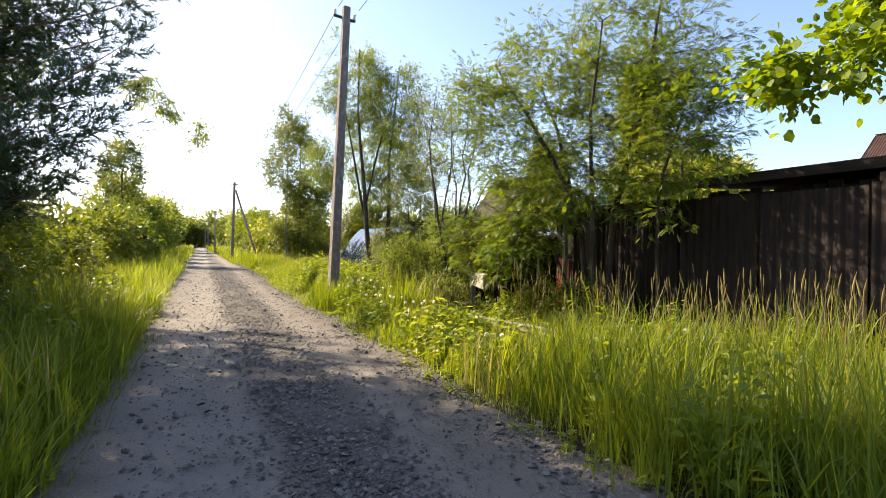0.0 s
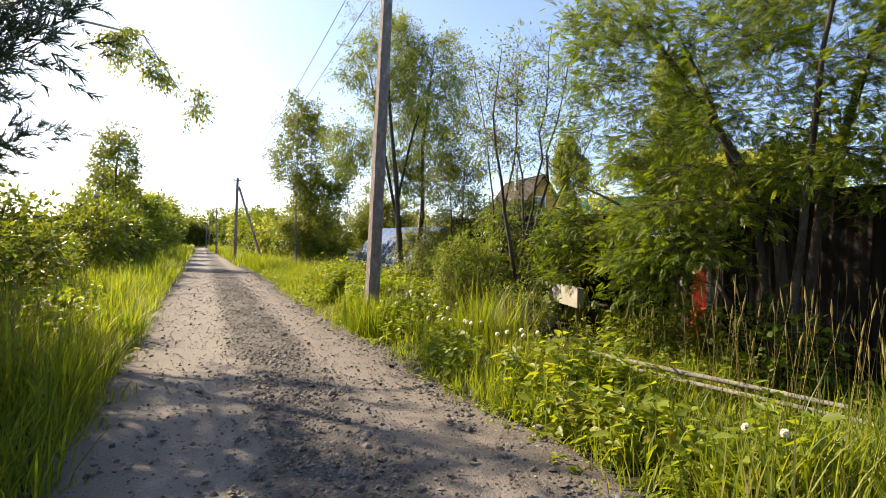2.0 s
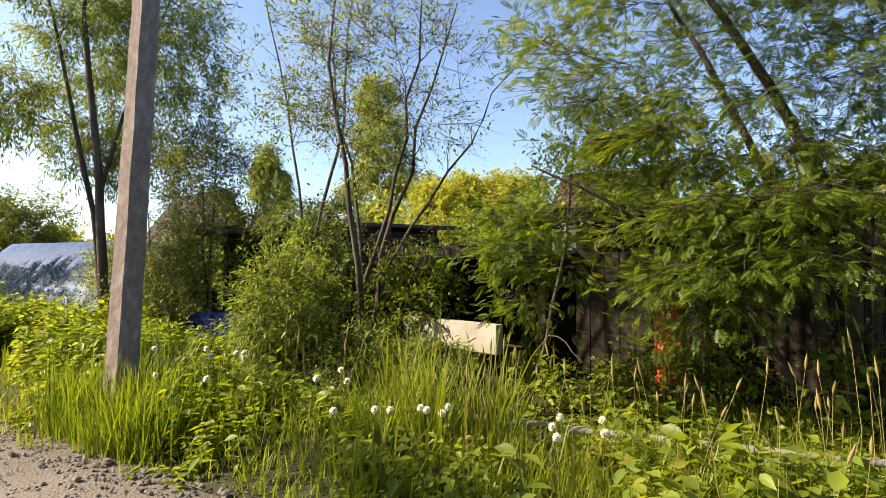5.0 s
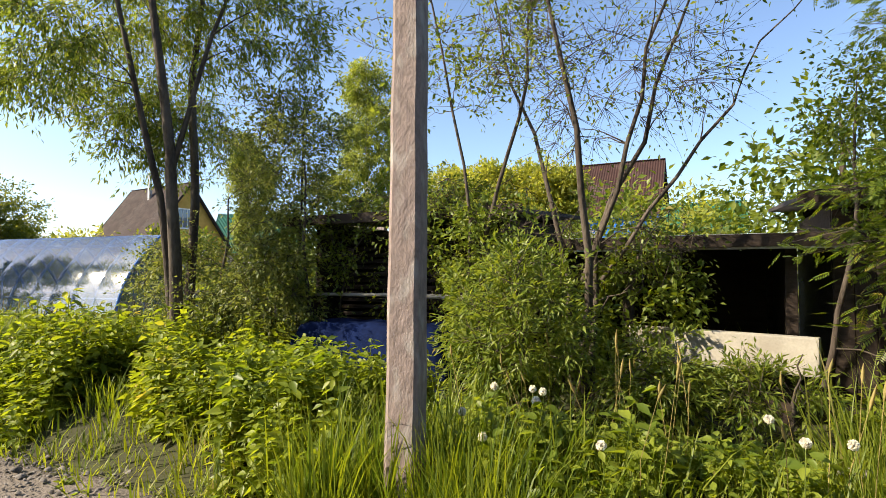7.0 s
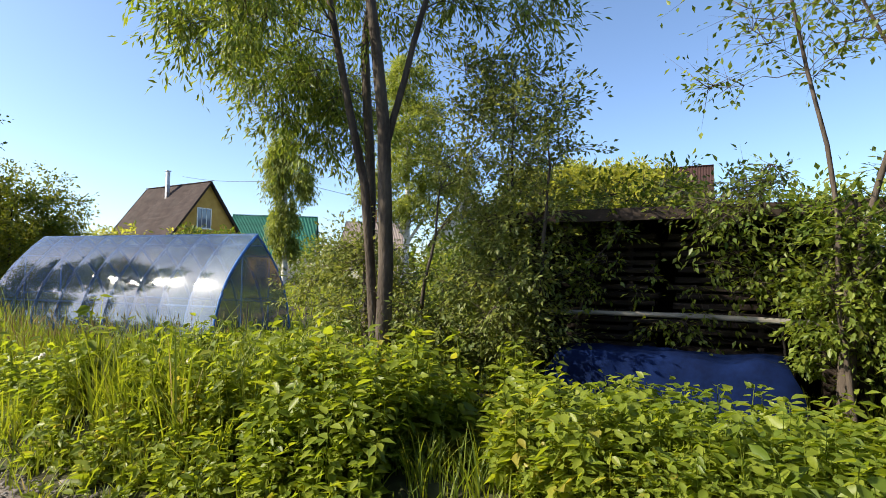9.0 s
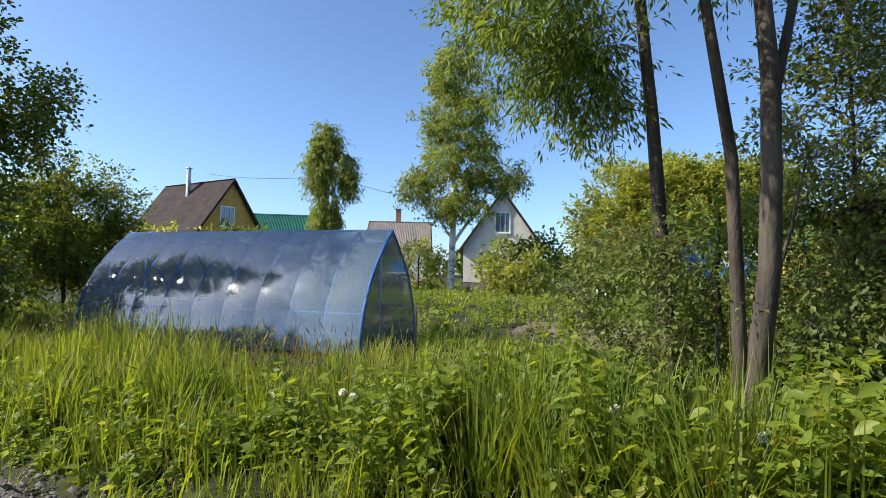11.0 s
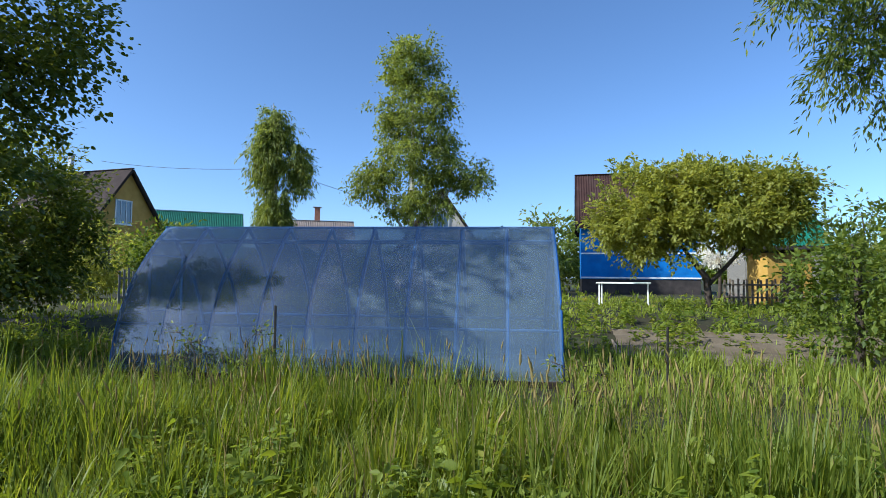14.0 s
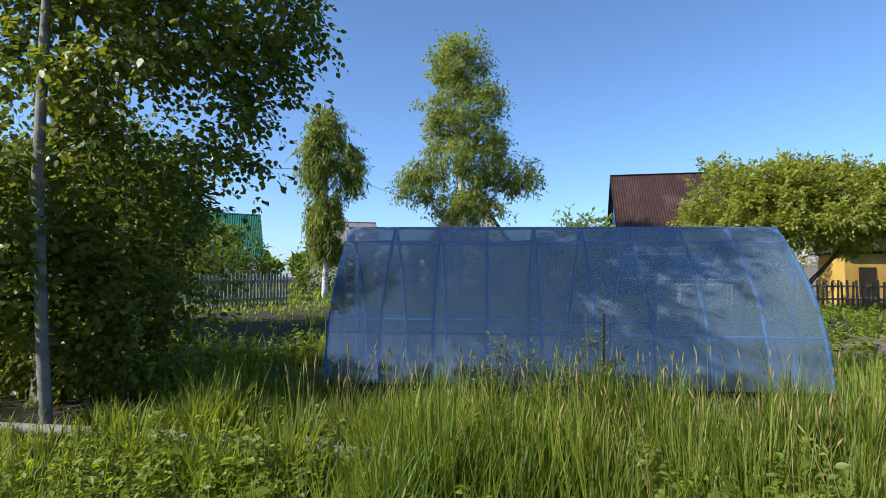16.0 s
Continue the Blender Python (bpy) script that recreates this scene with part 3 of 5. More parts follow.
wide = [
    blades(rng, 5000, (-5.5, -1.0), (30, 75), 0.6, 0.045, 0.5, 0.5, 6),
    blades(rng, 5000, (1.7, 6.0), (36, 80), 0.55, 0.045, 0.5, 0.5, 6),
    blades(rng, 4000, (0.9, 6.0), (78, 150), 0.6, 0.06, 0.5, 0.5, 6),
    blades(rng, 4000, (-6, -1.7), (75, 150), 0.6, 0.06, 0.5, 0.5, 6),
]
tagged(new("far_verge_grass", mesh_of("far_verge_grass", *join(wide), M["grass"])), "meadow grass on the verges further along the lane", "grass", kind="stuff")


def not_beds(x, y, rng):
    bed = ((x > 9.3) & (x < 12.5) & (y > 14.5) & (y < 20)) | ((x > 8.0) & (x < 12) & (y > 28) & (y < 32))
    return ~bed | (rng.uniform(0, 1, len(x)) < 0.12)


lawn = [
    blades(rng, 24000, (8.5, 26), (4, 36), 0.16, 0.03, 0.6, 0.7, 6, not_beds),
    blades(rng, 9000, (5.8, 9.5), (9, 20.5), 0.28, 0.016, 0.5, 0.6, 7, not_beds),
    blades(rng, 7000, (4.8, 9.5), (27, 36), 0.3, 0.016, 0.5, 0.6, 7, not_beds),
    blades(rng, 6000, (20, 60), (10, 70), 0.3, 0.06, 0.6, 0.6, 6),
]
tagged(new("garden_grass", mesh_of("garden_grass", *join(lawn), M["lawn"])), "short garden grass between the vegetable beds", "grass", kind="stuff")

# flowering grass stalks with brownish heads
def stalks(rng, n, xr, yr, h):
    out = []
    x, y = rng.uniform(*xr, n), rng.uniform(*yr, n)
    for px, py in zip(x, y):
        b = np.array([px, py, float(lie(px, py))])
        t = b + np.array([rng.normal(0, 0.09), rng.normal(0, 0.09), h * rng.uniform(0.75, 1.2)])
        m = (b + t) / 2 + rng.normal(0, 0.015, 3)
        e = t + (t - m) * 0.28 + rng.normal(0, 0.012, 3)
        out.append(tube([b, m, t], [0.0025, 0.002, 0.0016], 3))
        out.append(tube([t, t * 0.7 + e * 0.3, t * 0.35 + e * 0.65, e], [0.002, 0.008, 0.006, 0.001], 4))
    return join(out)


heads = join([stalks(rng, 260, (3.2, 5.4), (1.5, 6.5), 0.85), stalks(rng, 90, (2.5, 4.0), (6.5, 11), 0.6),
              stalks(rng, 420, (2.8, 5.6), (17.8, 25.5), 0.55), stalks(rng, 90, (-3, -1.2), (3, 14), 0.7)])
tagged(new("grass_stalks", mesh_of("grass_stalks", *heads, M["seed"])), "flowering grass stalks with pale brown heads", "grass", kind="stuff")


# ---- leafy weeds ----
def weed(rng, levels=7, h=1.0, leaf=0.17, pairs=2):
    """One upright weed, 1 high, with rising whorls of pointed leaves."""
    chunks = []
    V, F = tube([(0, 0, 0), (0.01, 0.01, h * 0.5), (0, 0, h)], [0.008, 0.006, 0.003], 3)
    chunks.append((V, np.concatenate([F[:, [0, 1, 2]], F[:, [0, 2, 3]]])))
    for k in range(levels):
        z = h * (0.22 + 0.78 * k / (levels - 1))
        for q in range(pairs):
            a = rng.uniform(0, 6.283)
            f = np.array([[math.cos(a), math.sin(a), rng.uniform(-0.6, 0.6)]])
            s = leaf * rng.uniform(0.75, 1.25) * (1.1 - 0.5 * k / levels)
            chunks.append(scatter(*OVAL, frames(f, np.array([[rng.normal(0, 0.5), rng.normal(0, 0.5), 1.0]]), [s]), np.array([[math.cos(a) * 0.03, math.sin(a) * 0.03, z + rng.uniform(-0.05, 0.05)]])))
    return join(chunks)


def weeds(rng, n, xr, yr, h, leaf=0.17, levels=7, pairs=3, patchy=True):
    out = []
    kinds = [weed(rng, levels, 1.0, leaf / h, pairs) for _ in range(9)]
    for tv, tf in kinds:
        m = n // 9
        x, y = rng.uniform(*xr, m), rng.uniform(*yr, m)
        if patchy:
            ok = np.array([noise.noise(Vector((px * 1.1, py * 1.1, 9))) > -0.12 for px, py in zip(x, y)])
            x, y = x[ok], y[ok]
            m = len(x)
        a = rng.uniform(0, 6.283, m)
        hh = h * np.clip(rng.normal(1, 0.28, m), 0.35, 1.9)
        up = np.column_stack([rng.normal(0, 0.13, m), rng.normal(0, 0.13, m), np.ones(m)])
        f = np.column_stack([np.cos(a), np.sin(a), np.zeros(m)])
        out.append(scatter(tv, tf, frames(f, up, hh), np.column_stack([x, y, lie(x, y) - 0.02])))
    return join(out)


rng = np.random.default_rng(31)
W = join([
    weeds(rng, 1500, (2.6, 4.6), (14.2, 17.4), 0.5, 0.08, 9),
    weeds(rng, 1700, (2.4, 4.4), (12.0, 15.2), 0.38, 0.08, 8),
    weeds(rng, 500, (2.2, 2.9), (11.8, 17.0), 0.24, 0.07, 6),
    weeds(rng, 900, (2.4, 4.4), (12.4, 17.6), 0.32, 0.065, 8, 2),
    weeds(rng, 200, (2.3, 3.1), (10.0, 12.6), 0.34, 0.08, 6),
    weeds(rng, 300, (2.5, 4.3), (16.4, 18.6), 0.36, 0.075),
    weeds(rng, 1300, (2.25, 4.2), (7.2, 12.2), 0.2, 0.07, 5),
    weeds(rng, 900, (2.3, 5.0), (4.6, 7.8), 0.2, 0.075, 4),
    weeds(rng, 200, (4.4, 5.4), (6.0, 9.0), 0.32, 0.075, 7),
    weeds(rng, 220, (2.4, 3.5), (4.5, 8.0), 0.3, 0.10, 5),
    weeds(rng, 360, (2.3, 5.2), (1.2, 4.8), 0.45, 0.07, 8),
    weeds(rng, 700, (2.2, 4.8), (18.2, 27), 0.24, 0.06, 6),
    weeds(rng, 700, (2.2, 3.4), (18.0, 27), 0.13, 0.085, 4),
    weeds(rng, 400, (1.95, 2.4), (2, 18), 0.1, 0.06, 4),
    weeds(rng, 260, (-1.2, -0.75), (2, 16), 0.1, 0.06, 4),
    weeds(rng, 300, (-3.4, -1.3), (4, 14), 0.5, 0.12),
    weeds(rng, 420, (9.2, 17), (19.8, 28), 0.34, 0.1, 6),
    weeds(rng, 320, (9.0, 15), (13.5, 19.8), 0.26, 0.1, 6),
    weeds(rng, 200, (5.0, 9.0), (27.2, 31), 0.35, 0.09, 6),
    weeds(rng, 160, (13, 18), (14, 20), 0.3, 0.1, 6),
    weeds(rng, 120, (2.3, 3.6), (18, 32), 0.24, 0.06),
])
tagged(new("leafy_weeds", mesh_of("leafy_weeds", *W, M["forb"])), "yellow-green leafy weeds crowding the verge", "weeds", kind="stuff")


# dandelion clocks
def dandelion(seed):
    r = np.random.default_rng(seed)
    ob = thing("dandelion", "white dandelion seed head on a thin stem in the grass", "dandelion", group="dandelion clocks")
    piece("stem", mesh_of("stem", *tube([(0, 0, 0), (0.01, 0, 0.2), (0, 0.01, 0.4)], [0.003, 0.0026, 0.0022], 5), M["stem"], True), ob)
    n = 420
    u = r.normal(0, 1, (n, 3))
    u /= np.linalg.norm(u, axis=1)[:, None]
    tv, tf = np.array([[-0.04, 0, 0], [0.04, 0, 0], [0.0, 1, 0], [0.13, 0.92, 0.08], [-0.13, 0.92, -0.08]], float), TRI((0, 1, 2), (2, 3, 1), (2, 0, 4))
    V, F = scatter(tv, tf, frames(u, r.normal(0, 1, (n, 3)), r.uniform(0.017, 0.026, n)), np.tile([0, 0.01, 0.4], (n, 1)))
    piece("seed_head", mesh_of("seed_head", V, F, M["dandelion"]), ob)
    return ob


first = dandelion(1)
rng = np.random.default_rng(5)
spots = [(rng.uniform(2.45, 3.3), rng.uniform(7.6, 11.4)) for _ in range(26)] + [(2.5 + rng.uniform(0, 0.7), rng.uniform(15, 18)) for _ in range(5)] + [(rng.uniform(2.5, 3.4), rng.uniform(3, 5.5)) for _ in range(4)]
for k, (x, y) in enumerate(spots):
    s = rng.uniform(0.85, 1.2)
    mm = pose(x, y, float(lie(x, y)) + 0.0, rng.uniform(-8, 8), rng.uniform(-8, 8), rng.uniform(0, 360))
    if k == 0:
        first.matrix_basis = mm
    else:
        copy_thing(first, mm)


# ---- poles and wires ----
def post_mesh(h, b, t, chamfer=0.02):
    bm = block((b, b * 0.85, h), taper=t / b)
    bmesh.ops.bevel(bm, geom=[e for e in bm.edges if abs(e.verts[0].co.z - e.verts[1].co.z) > h / 2], offset=chamfer, segments=1, affect="EDGES")
    bmesh.ops.subdivide_edges(bm, edges=[e for e in bm.edges if abs(e.verts[0].co.z - e.verts[1].co.z) > h / 2], cuts=60, use_grid_fill=True)
    for v in bm.verts:
        v.co += Vector((noise.noise(v.co * 3 + Vector((0, 0, 5))), noise.noise(v.co * 3 + Vector((9, 0, 5))), 0)) * 0.006
    return bm


def insulator(parent, at):
    V, F = tube([(0, 0, 0), (0, 0, 0.03), (0, 0, 0.05), (0, 0, 0.08), (0, 0, 0.1), (0, 0, 0.12)], [0.012, 0.045, 0.025, 0.04, 0.022, 0.006], 8)
    piece("insulator", mesh_of("insulator", V + np.array(at), F, M["white"], True), parent)


pole = thing("utility_pole", "weathered square concrete utility pole standing in tall grass", "utility pole", at=(2.43, 11.2, 0))
pole.matrix_basis = pose(2.43, 11.2, -0.05, 0, 2.5, 12)
part("shaft", post_mesh(6.35, 0.205, 0.15), M["concrete"], pole)
part("crossarm", block((0.5, 0.05, 0.05), (0, 0.08, 6.12), 0.006), M["steel"], pole)
for x in (-0.22, 0.22):
    insulator(pole, (x, 0.08, 6.17))

pole2 = thing("utility_pole", "distant concrete utility pole with a slanting brace", "utility pole", at=(2.05, 44, 0))
pole2.matrix_basis = pose(2.05, 44, -0.05, 0, 1.5, 0)
part("shaft", post_mesh(6.0, 0.22, 0.16), M["concrete"], pole2)
V, F = tube([(1.6, -3.4, 0), (0.1, -0.15, 5.35)], [0.1, 0.08], 6)
piece("brace", mesh_of("brace", V, F, M["concrete"]), pole2)
part("crossarm", block((0.5, 0.05, 0.05), (0, 0.08, 5.8), 0.006), M["steel"], pole2)
for x in (-0.22, 0.22):
    insulator(pole2, (x, 0.08, 5.85))
for px, py, h in ((1.5, 75, 5.6), (1.0, 106, 5.6), (0.7, 138, 5.6)):
    q = thing("utility_pole", "far thin utility pole beside the lane", "utility pole", group="far poles", at=(px, py, -0.05))
    part("shaft", post_mesh(h, 0.2, 0.15), M["concrete"], q)
    part("crossarm", block((0.5, 0.05, 0.05), (0, 0.08, h - 0.25), 0.006), M["steel"], q)


def wire(a, b, sag, r=0.008, label="thin black overhead wire between the poles"):
    a, b = np.array(a, float), np.array(b, float)
    s = np.linspace(0, 1, 25)[:, None]
    P = a * (1 - s) + b * s - np.array([0, 0, 1.0]) * sag * 4 * s * (1 - s)
    V, F = tube(P, r, 4)
    tagged(new("overhead_wire", mesh_of("overhead_wire", V, F, M["steel"], True)), label, "wire", "overhead wires")


wire((2.5, 11.3, 6.22), (2.0, 44.1, 5.95), 0.5)
wire((2.92, 11.3, 6.2), (2.44, 44.1, 5.93), 0.5)
wire((2.5, 11.1, 6.22), (3.1, -24, 6.4), 0.35)
wire((2.92, 11.1, 6.2), (3.6, -24, 6.4), 0.35)
wire((2.0, 44.1, 5.95), (1.3, 75, 5.45), 0.5)
wire((1.3, 75, 5.45), (0.8, 106, 5.45), 0.5)
wire((30, 51, 8.9), (23.5, 34, 6.5), 0.25, 0.012, "black service wire running to the yellow house")
wire((23.5, 34, 6.5), (39, 30, 6.3), 0.4, 0.012, "black service wire running to the white house")


# ---- brown steel fence and the sheds behind it ----
def corrugated(length, height, pitch=0.115, depth=0.018, rows=2):
    """Trapezoid sheet along y, standing on z = 0."""
    pts = []
    y = 0.0
    while y < length:
        for dy, dx in ((0, 0), (0.3, 0), (0.42, 1), (0.88, 1)):
            pts.append((dx * depth, min(y + dy * pitch, length)))
        y += pitch
    pts = np.array(pts)
    zs = np.linspace(0, height, rows)
    V = np.array([(x, y, z) for x, y in pts for z in zs])
    i, j = np.meshgrid(np.arange(len(pts) - 1), np.arange(rows - 1), indexing="ij")
    a = i * rows + j
    F = np.stack([a, a + rows, a + rows + 1, a + 1], -1).reshape(-1, 4)
    return np.concatenate([V, V + [0.004, 0, 0]]), np.concatenate([F, F[:, ::-1] + len(V)])


fence = thing("fence", "dark brown corrugated steel fence behind tall grass", "fence", at=(5.6, -3.6, 0))
for k in range(10):
    V, F = corrugated(1.09, 1.78)
    s = piece("sheet", mesh_of("sheet", V + [0, k * 1.1, 0.16 + 0.012 * (k % 3)], F, M["brown_metal"]), fence)
for k in range(6):
    part("post", block((0.06, 0.06, 2.1), (0.06, 0.05 + k * 2.15, -0.05), 0.005), M["brown_metal"], fence)
for z in (0.5, 1.6):
    part("rail", block((0.03, 11.0, 0.04), (0.035, 5.5, z), 0.004), M["brown_metal"], fence)


def lean_to(name, label, at, size, roof_z, roof_mat, wall_mat, over=0.3, tilt=4, boards=True):
    """A small board shed with a sloping slab roof."""
    ob = thing(name, label, "shed", at=at)
    w, l, h = size
    if boards:
        k = int(l / 0.16)
        for q in range(k):
            part("board", block((0.03, l / k - 0.008, h - 0.03 * (q * 7 % 3)), (0.005 * (q % 2), (q + 0.5) * l / k, 0), 0.004), wall_mat, ob)
        part("end_wall", block((w - 0.06, 0.04, h), (w / 2, 0.02, 0), 0.004), wall_mat, ob)
        part("end_wall", block((w - 0.06, 0.04, h), (w / 2, l - 0.02, 0), 0.004), wall_mat, ob)
    else:
        for q in ((0.05, 0.05), (0.05, l - 0.05), (w - 0.05, 0.05), (w - 0.05, l - 0.05)):
            part("post", block((0.1, 0.1, h), (*q, 0), 0.008), wall_mat, ob)
        # end walls added to block the light so open sheds stay dark inside
        for y in (0.02, l - 0.02):
            part("end_wall", block((w - 0.24, 0.03, h + 0.03), (w / 2, y, 0), 0.004), wall_mat, ob)
    part("back_wall", block((0.04, l - 0.1, h + 0.16), (w - 0.02, l / 2, 0), 0.004), wall_mat, ob)
    part("roof", block((w + 2 * over, l + 2 * over, 0.05), (w / 2, l / 2, roof_z), 0.01, (0, -tilt, 0)), roof_mat, ob)
    part("fascia", block((0.03, l + 2 * over, 0.12), (-over, l / 2, roof_z - 0.1), 0.004), M["dark_wood"], ob)
    return ob


lean_to("shed", "dark board shed with a flat tarred roof behind the fence", (6.5, -3.5, 0), (3.0, 9.0, 2.12), 2.26, M["tar_roof"], M["dark_wood"], tilt=2)
lean_to("shed", "dark brown board lean-to beside the rowan tree", (6.3, 6.0, 0), (2.4, 2.8, 1.9), 2.0, M["tar_roof"], M["dark_wood"], tilt=3)
lean_to("open_shed", "sagging open shed roofed with pale dented sheet metal", (6.1, 9.1, 0), (2.2, 2.6, 1.52), 1.6, M["sheet"], M["dark_wood"], tilt=5, boards=False)
lean_to("wood_store", "dark open wood store under old tarred roofing", (5.85, 11.9, 0), (2.4, 2.7, 1.9), 1.98, M["tar_roof"], M["dark_wood"], tilt=3, boards=False)

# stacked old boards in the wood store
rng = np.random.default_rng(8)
stack = thing("board_stack", "stack of old boards under the shed roof, shade in their colour", "board stack", at=(5.95, 12.15, 0))
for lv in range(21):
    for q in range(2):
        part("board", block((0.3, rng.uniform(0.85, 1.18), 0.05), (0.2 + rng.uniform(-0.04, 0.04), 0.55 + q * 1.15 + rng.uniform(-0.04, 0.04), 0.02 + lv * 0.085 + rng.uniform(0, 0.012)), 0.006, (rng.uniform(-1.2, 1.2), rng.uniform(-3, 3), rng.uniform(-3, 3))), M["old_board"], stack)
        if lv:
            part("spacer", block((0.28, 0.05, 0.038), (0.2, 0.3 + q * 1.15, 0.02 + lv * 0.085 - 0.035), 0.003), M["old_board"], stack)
V, F = tube([(5.55, 11.5, 0.97), (5.55, 13.0, 1.0), (5.55, 14.5, 0.99)], [0.028, 0.025, 0.02], 8)
beam = thing("rail_beam", "grey horizontal pole rail in front of the wood store", "rail", at=(5.55, 13.0, 0))
piece("pole", mesh_of("pole", V - [5.55, 13.0, 0], F, M["grey_wood"], True), beam)
for y in (-1.4, 1.4):
    part("post", block((0.07, 0.07, 0.97), (0, y, 0), 0.008), M["dark_wood"], beam)

# tarpaulin over a low heap
X, Y = np.meshgrid(np.linspace(0, 1, 14), np.linspace(0, 1, 30), indexing="ij")
TZ = np.zeros_like(X)
for q in np.ndindex(X.shape):
    e = min(1, 9 * min(X[q], 1 - X[q], 0.5), 14 * min(Y[q], 1 - Y[q]) + 0.1)
    TZ[q] = 0.02 + 0.64 * e ** 0.5 + 0.07 * noise.noise(Vector((X[q] * 5, Y[q] * 9, 1))) * e
V = np.stack([X * 0.75, Y * 2.05, TZ], -1).reshape(-1, 3)
i, j = np.meshgrid(np.arange(13), np.arange(29), indexing="ij")
a = i * 30 + j
tarp = new("tarpaulin", mesh_of("tarpaulin", V, np.stack([a, a + 30, a + 31, a + 1], -1).reshape(-1, 4), M["blue_tarp"], True))
tarp.matrix_basis = pose(4.85, 12.2, 0.03)
tagged(tarp, "crumpled dark blue tarpaulin over a low heap", "tarpaulin")

# pale concrete bin: slab with one leg
bin_ = thing("concrete_slab", "pale concrete slab propped on a leg among bushes", "slab", at=(5.1, 9.8, 0), rz=-106)
part("top_beam", block((1.44, 0.10, 0.29), (0, 0, 0.5), 0.012), M["white_concrete"], bin_)
part("leg", block((0.26, 0.095, 0.495), (-0.57, 0.0, 0.0), 0.01), M["white_concrete"], bin_)
part("leg", block((0.2, 0.095, 0.495), (0.4, 0.3, 0.0), 0.01), M["dark_wood"], bin_, "dark wooden prop")
part("cover", block((1.2, 0.4, 0.04), (0.05, 0.26, 0.495), 0.01), M["dark_wood"], bin_, "dark board behind the slab")

# red board and grey post by the fence's end
rb = thing("red_post", "dark red painted board post with sunlight painted on its foot", "post", at=(5.68, 7.72, 0), rz=25)
part("board", block((0.05, 0.22, 1.12), (0, 0, 0), 0.008), M["red"], rb)
# brighter red lump paints in the sun that falls on the post's foot
bm = block((0.15, 0.24, 0.4), (-0.1, -0.02, 0.24), 0.05)
bmesh.ops.subdivide_edges(bm, edges=list(bm.edges), cuts=3, use_grid_fill=True)
for v in bm.verts:
    v.co += Vector((noise.noise(v.co * 11), noise.noise(v.co * 11 + Vector((5, 0, 0))), noise.noise(v.co * 9))) * 0.035
part("sunlit_foot", bm, M["red_sunlit"], rb, "brighter red foot with sunlight put into its colour")
gp = thing("fence_post", "thin grey wooden post by the red board", "post", at=(5.5, 7.45, 0))
part("post", block((0.07, 0.07, 1.95), (0, 0, 0), 0.01), M["grey_wood"], gp)


def lying_pole(pts, r, label="long grey pole lying in the grass"):
    P = np.array(pts, float)
    V, F = tube(stem_nodes([(*p, r * (1 - 0.06 * k)) for k, p in enumerate(P)], 12, 0.008, np.random.default_rng(int(P[0, 1] * 10)))[:, :3], np.linspace(r, r * 0.7, 12), 8)
    ob = new("wooden_pole", mesh_of("wooden_pole", V - P[0], F, M["grey_wood"], True))
    ob.location = P[0]
    tagged(ob, label, "pole", "lying poles")


lying_pole([(3.45, 9.3, 0.27), (3.76, 7.2, 0.26), (4.2, 5.2, 0.25)], 0.03)
lying_pole([(3.6, 8.3, 0.2), (3.9, 6.6, 0.19), (4.15, 5.0, 0.2)], 0.027)
lying_pole([(3.5, 28.6, 0.16), (3.62, 27.0, 0.16), (3.72, 24.2, 0.14)], 0.045)
lying_pole([(3.66, 28.4, 0.12), (3.8, 26.6, 0.13), (3.95, 25.0, 0.12)], 0.04)

# stakes along the plot's edge
for x, y, h in ((6.5, 19.44, 0.86), (4.8, 23.11, 1.1), (4.85, 15.9, 1.0)):
    st = thing("stake", "thin dark steel stake standing in the grass", "stake", group="plot stakes", at=(x, y, -0.02))
    st.matrix_basis = pose(x, y, -0.02, rng.uniform(-2, 2), rng.uniform(-2, 2), 20)
    part("rod", block((0.02, 0.02, h), (0, 0, 0), 0.003), M["steel"], st)

# ---- greenhouse ----
ra, la = np.array([7.95, 20.69]), np.array([7.19, 26.32])
GL = float(np.linalg.norm(la - ra))
ang = math.degrees(math.atan2(la[1] - ra[1], la[0] - ra[0])) - 90
gh = thing("greenhouse", "arched polycarbonate greenhouse on blue tube ribs", "greenhouse", at=(ra[0], ra[1], 0.02), rz=ang)
prof = [(0.0, 2.02), (0.22, 1.84), (0.5, 1.55), (0.75, 1.25), (0.93, 0.93), (1.05, 0.58), (1.12, 0.25), (1.15, 0.0)]
tt = np.linspace(0, len(prof) - 1, 22)
half = np.stack([np.interp(tt, range(len(prof)), [q[k] for q in prof]) for k in (0, 1)], 1)
half[1:-1] = (half[:-2] + 2 * half[1:-1] + half[2:]) / 4
arch_pts = np.concatenate([np.column_stack([-half[::-1, 0], half[::-1, 1]]), np.column_stack([half[1:, 0], half[1:, 1]])])
NB = 9
for k in range(NB + 1):
    y = GL * k / NB
    V, F = tube(np.column_stack([arch_pts[:, 0], np.full(len(arch_pts), y), arch_pts[:, 1]]), 0.028, 6)
    piece("rib", mesh_of("rib", V, F, M["blue_tube"], True), gh)
for s in (-1, 1):
    for h in (3, 14):
        x, z = half[h] if h < 22 else half[-1]
        V, F = tube([(s * x, 0, z), (s * x, GL, z)], 0.02, 6)
        piece("purlin", mesh_of("purlin", V, F, M["blue_tube"], True), gh)
V, F = tube([(0, -0.03, 2.035), (0, GL + 0.03, 2.035)], 0.022, 6)
piece("ridge", mesh_of("ridge", V, F, M["blue_tube"], True), gh)
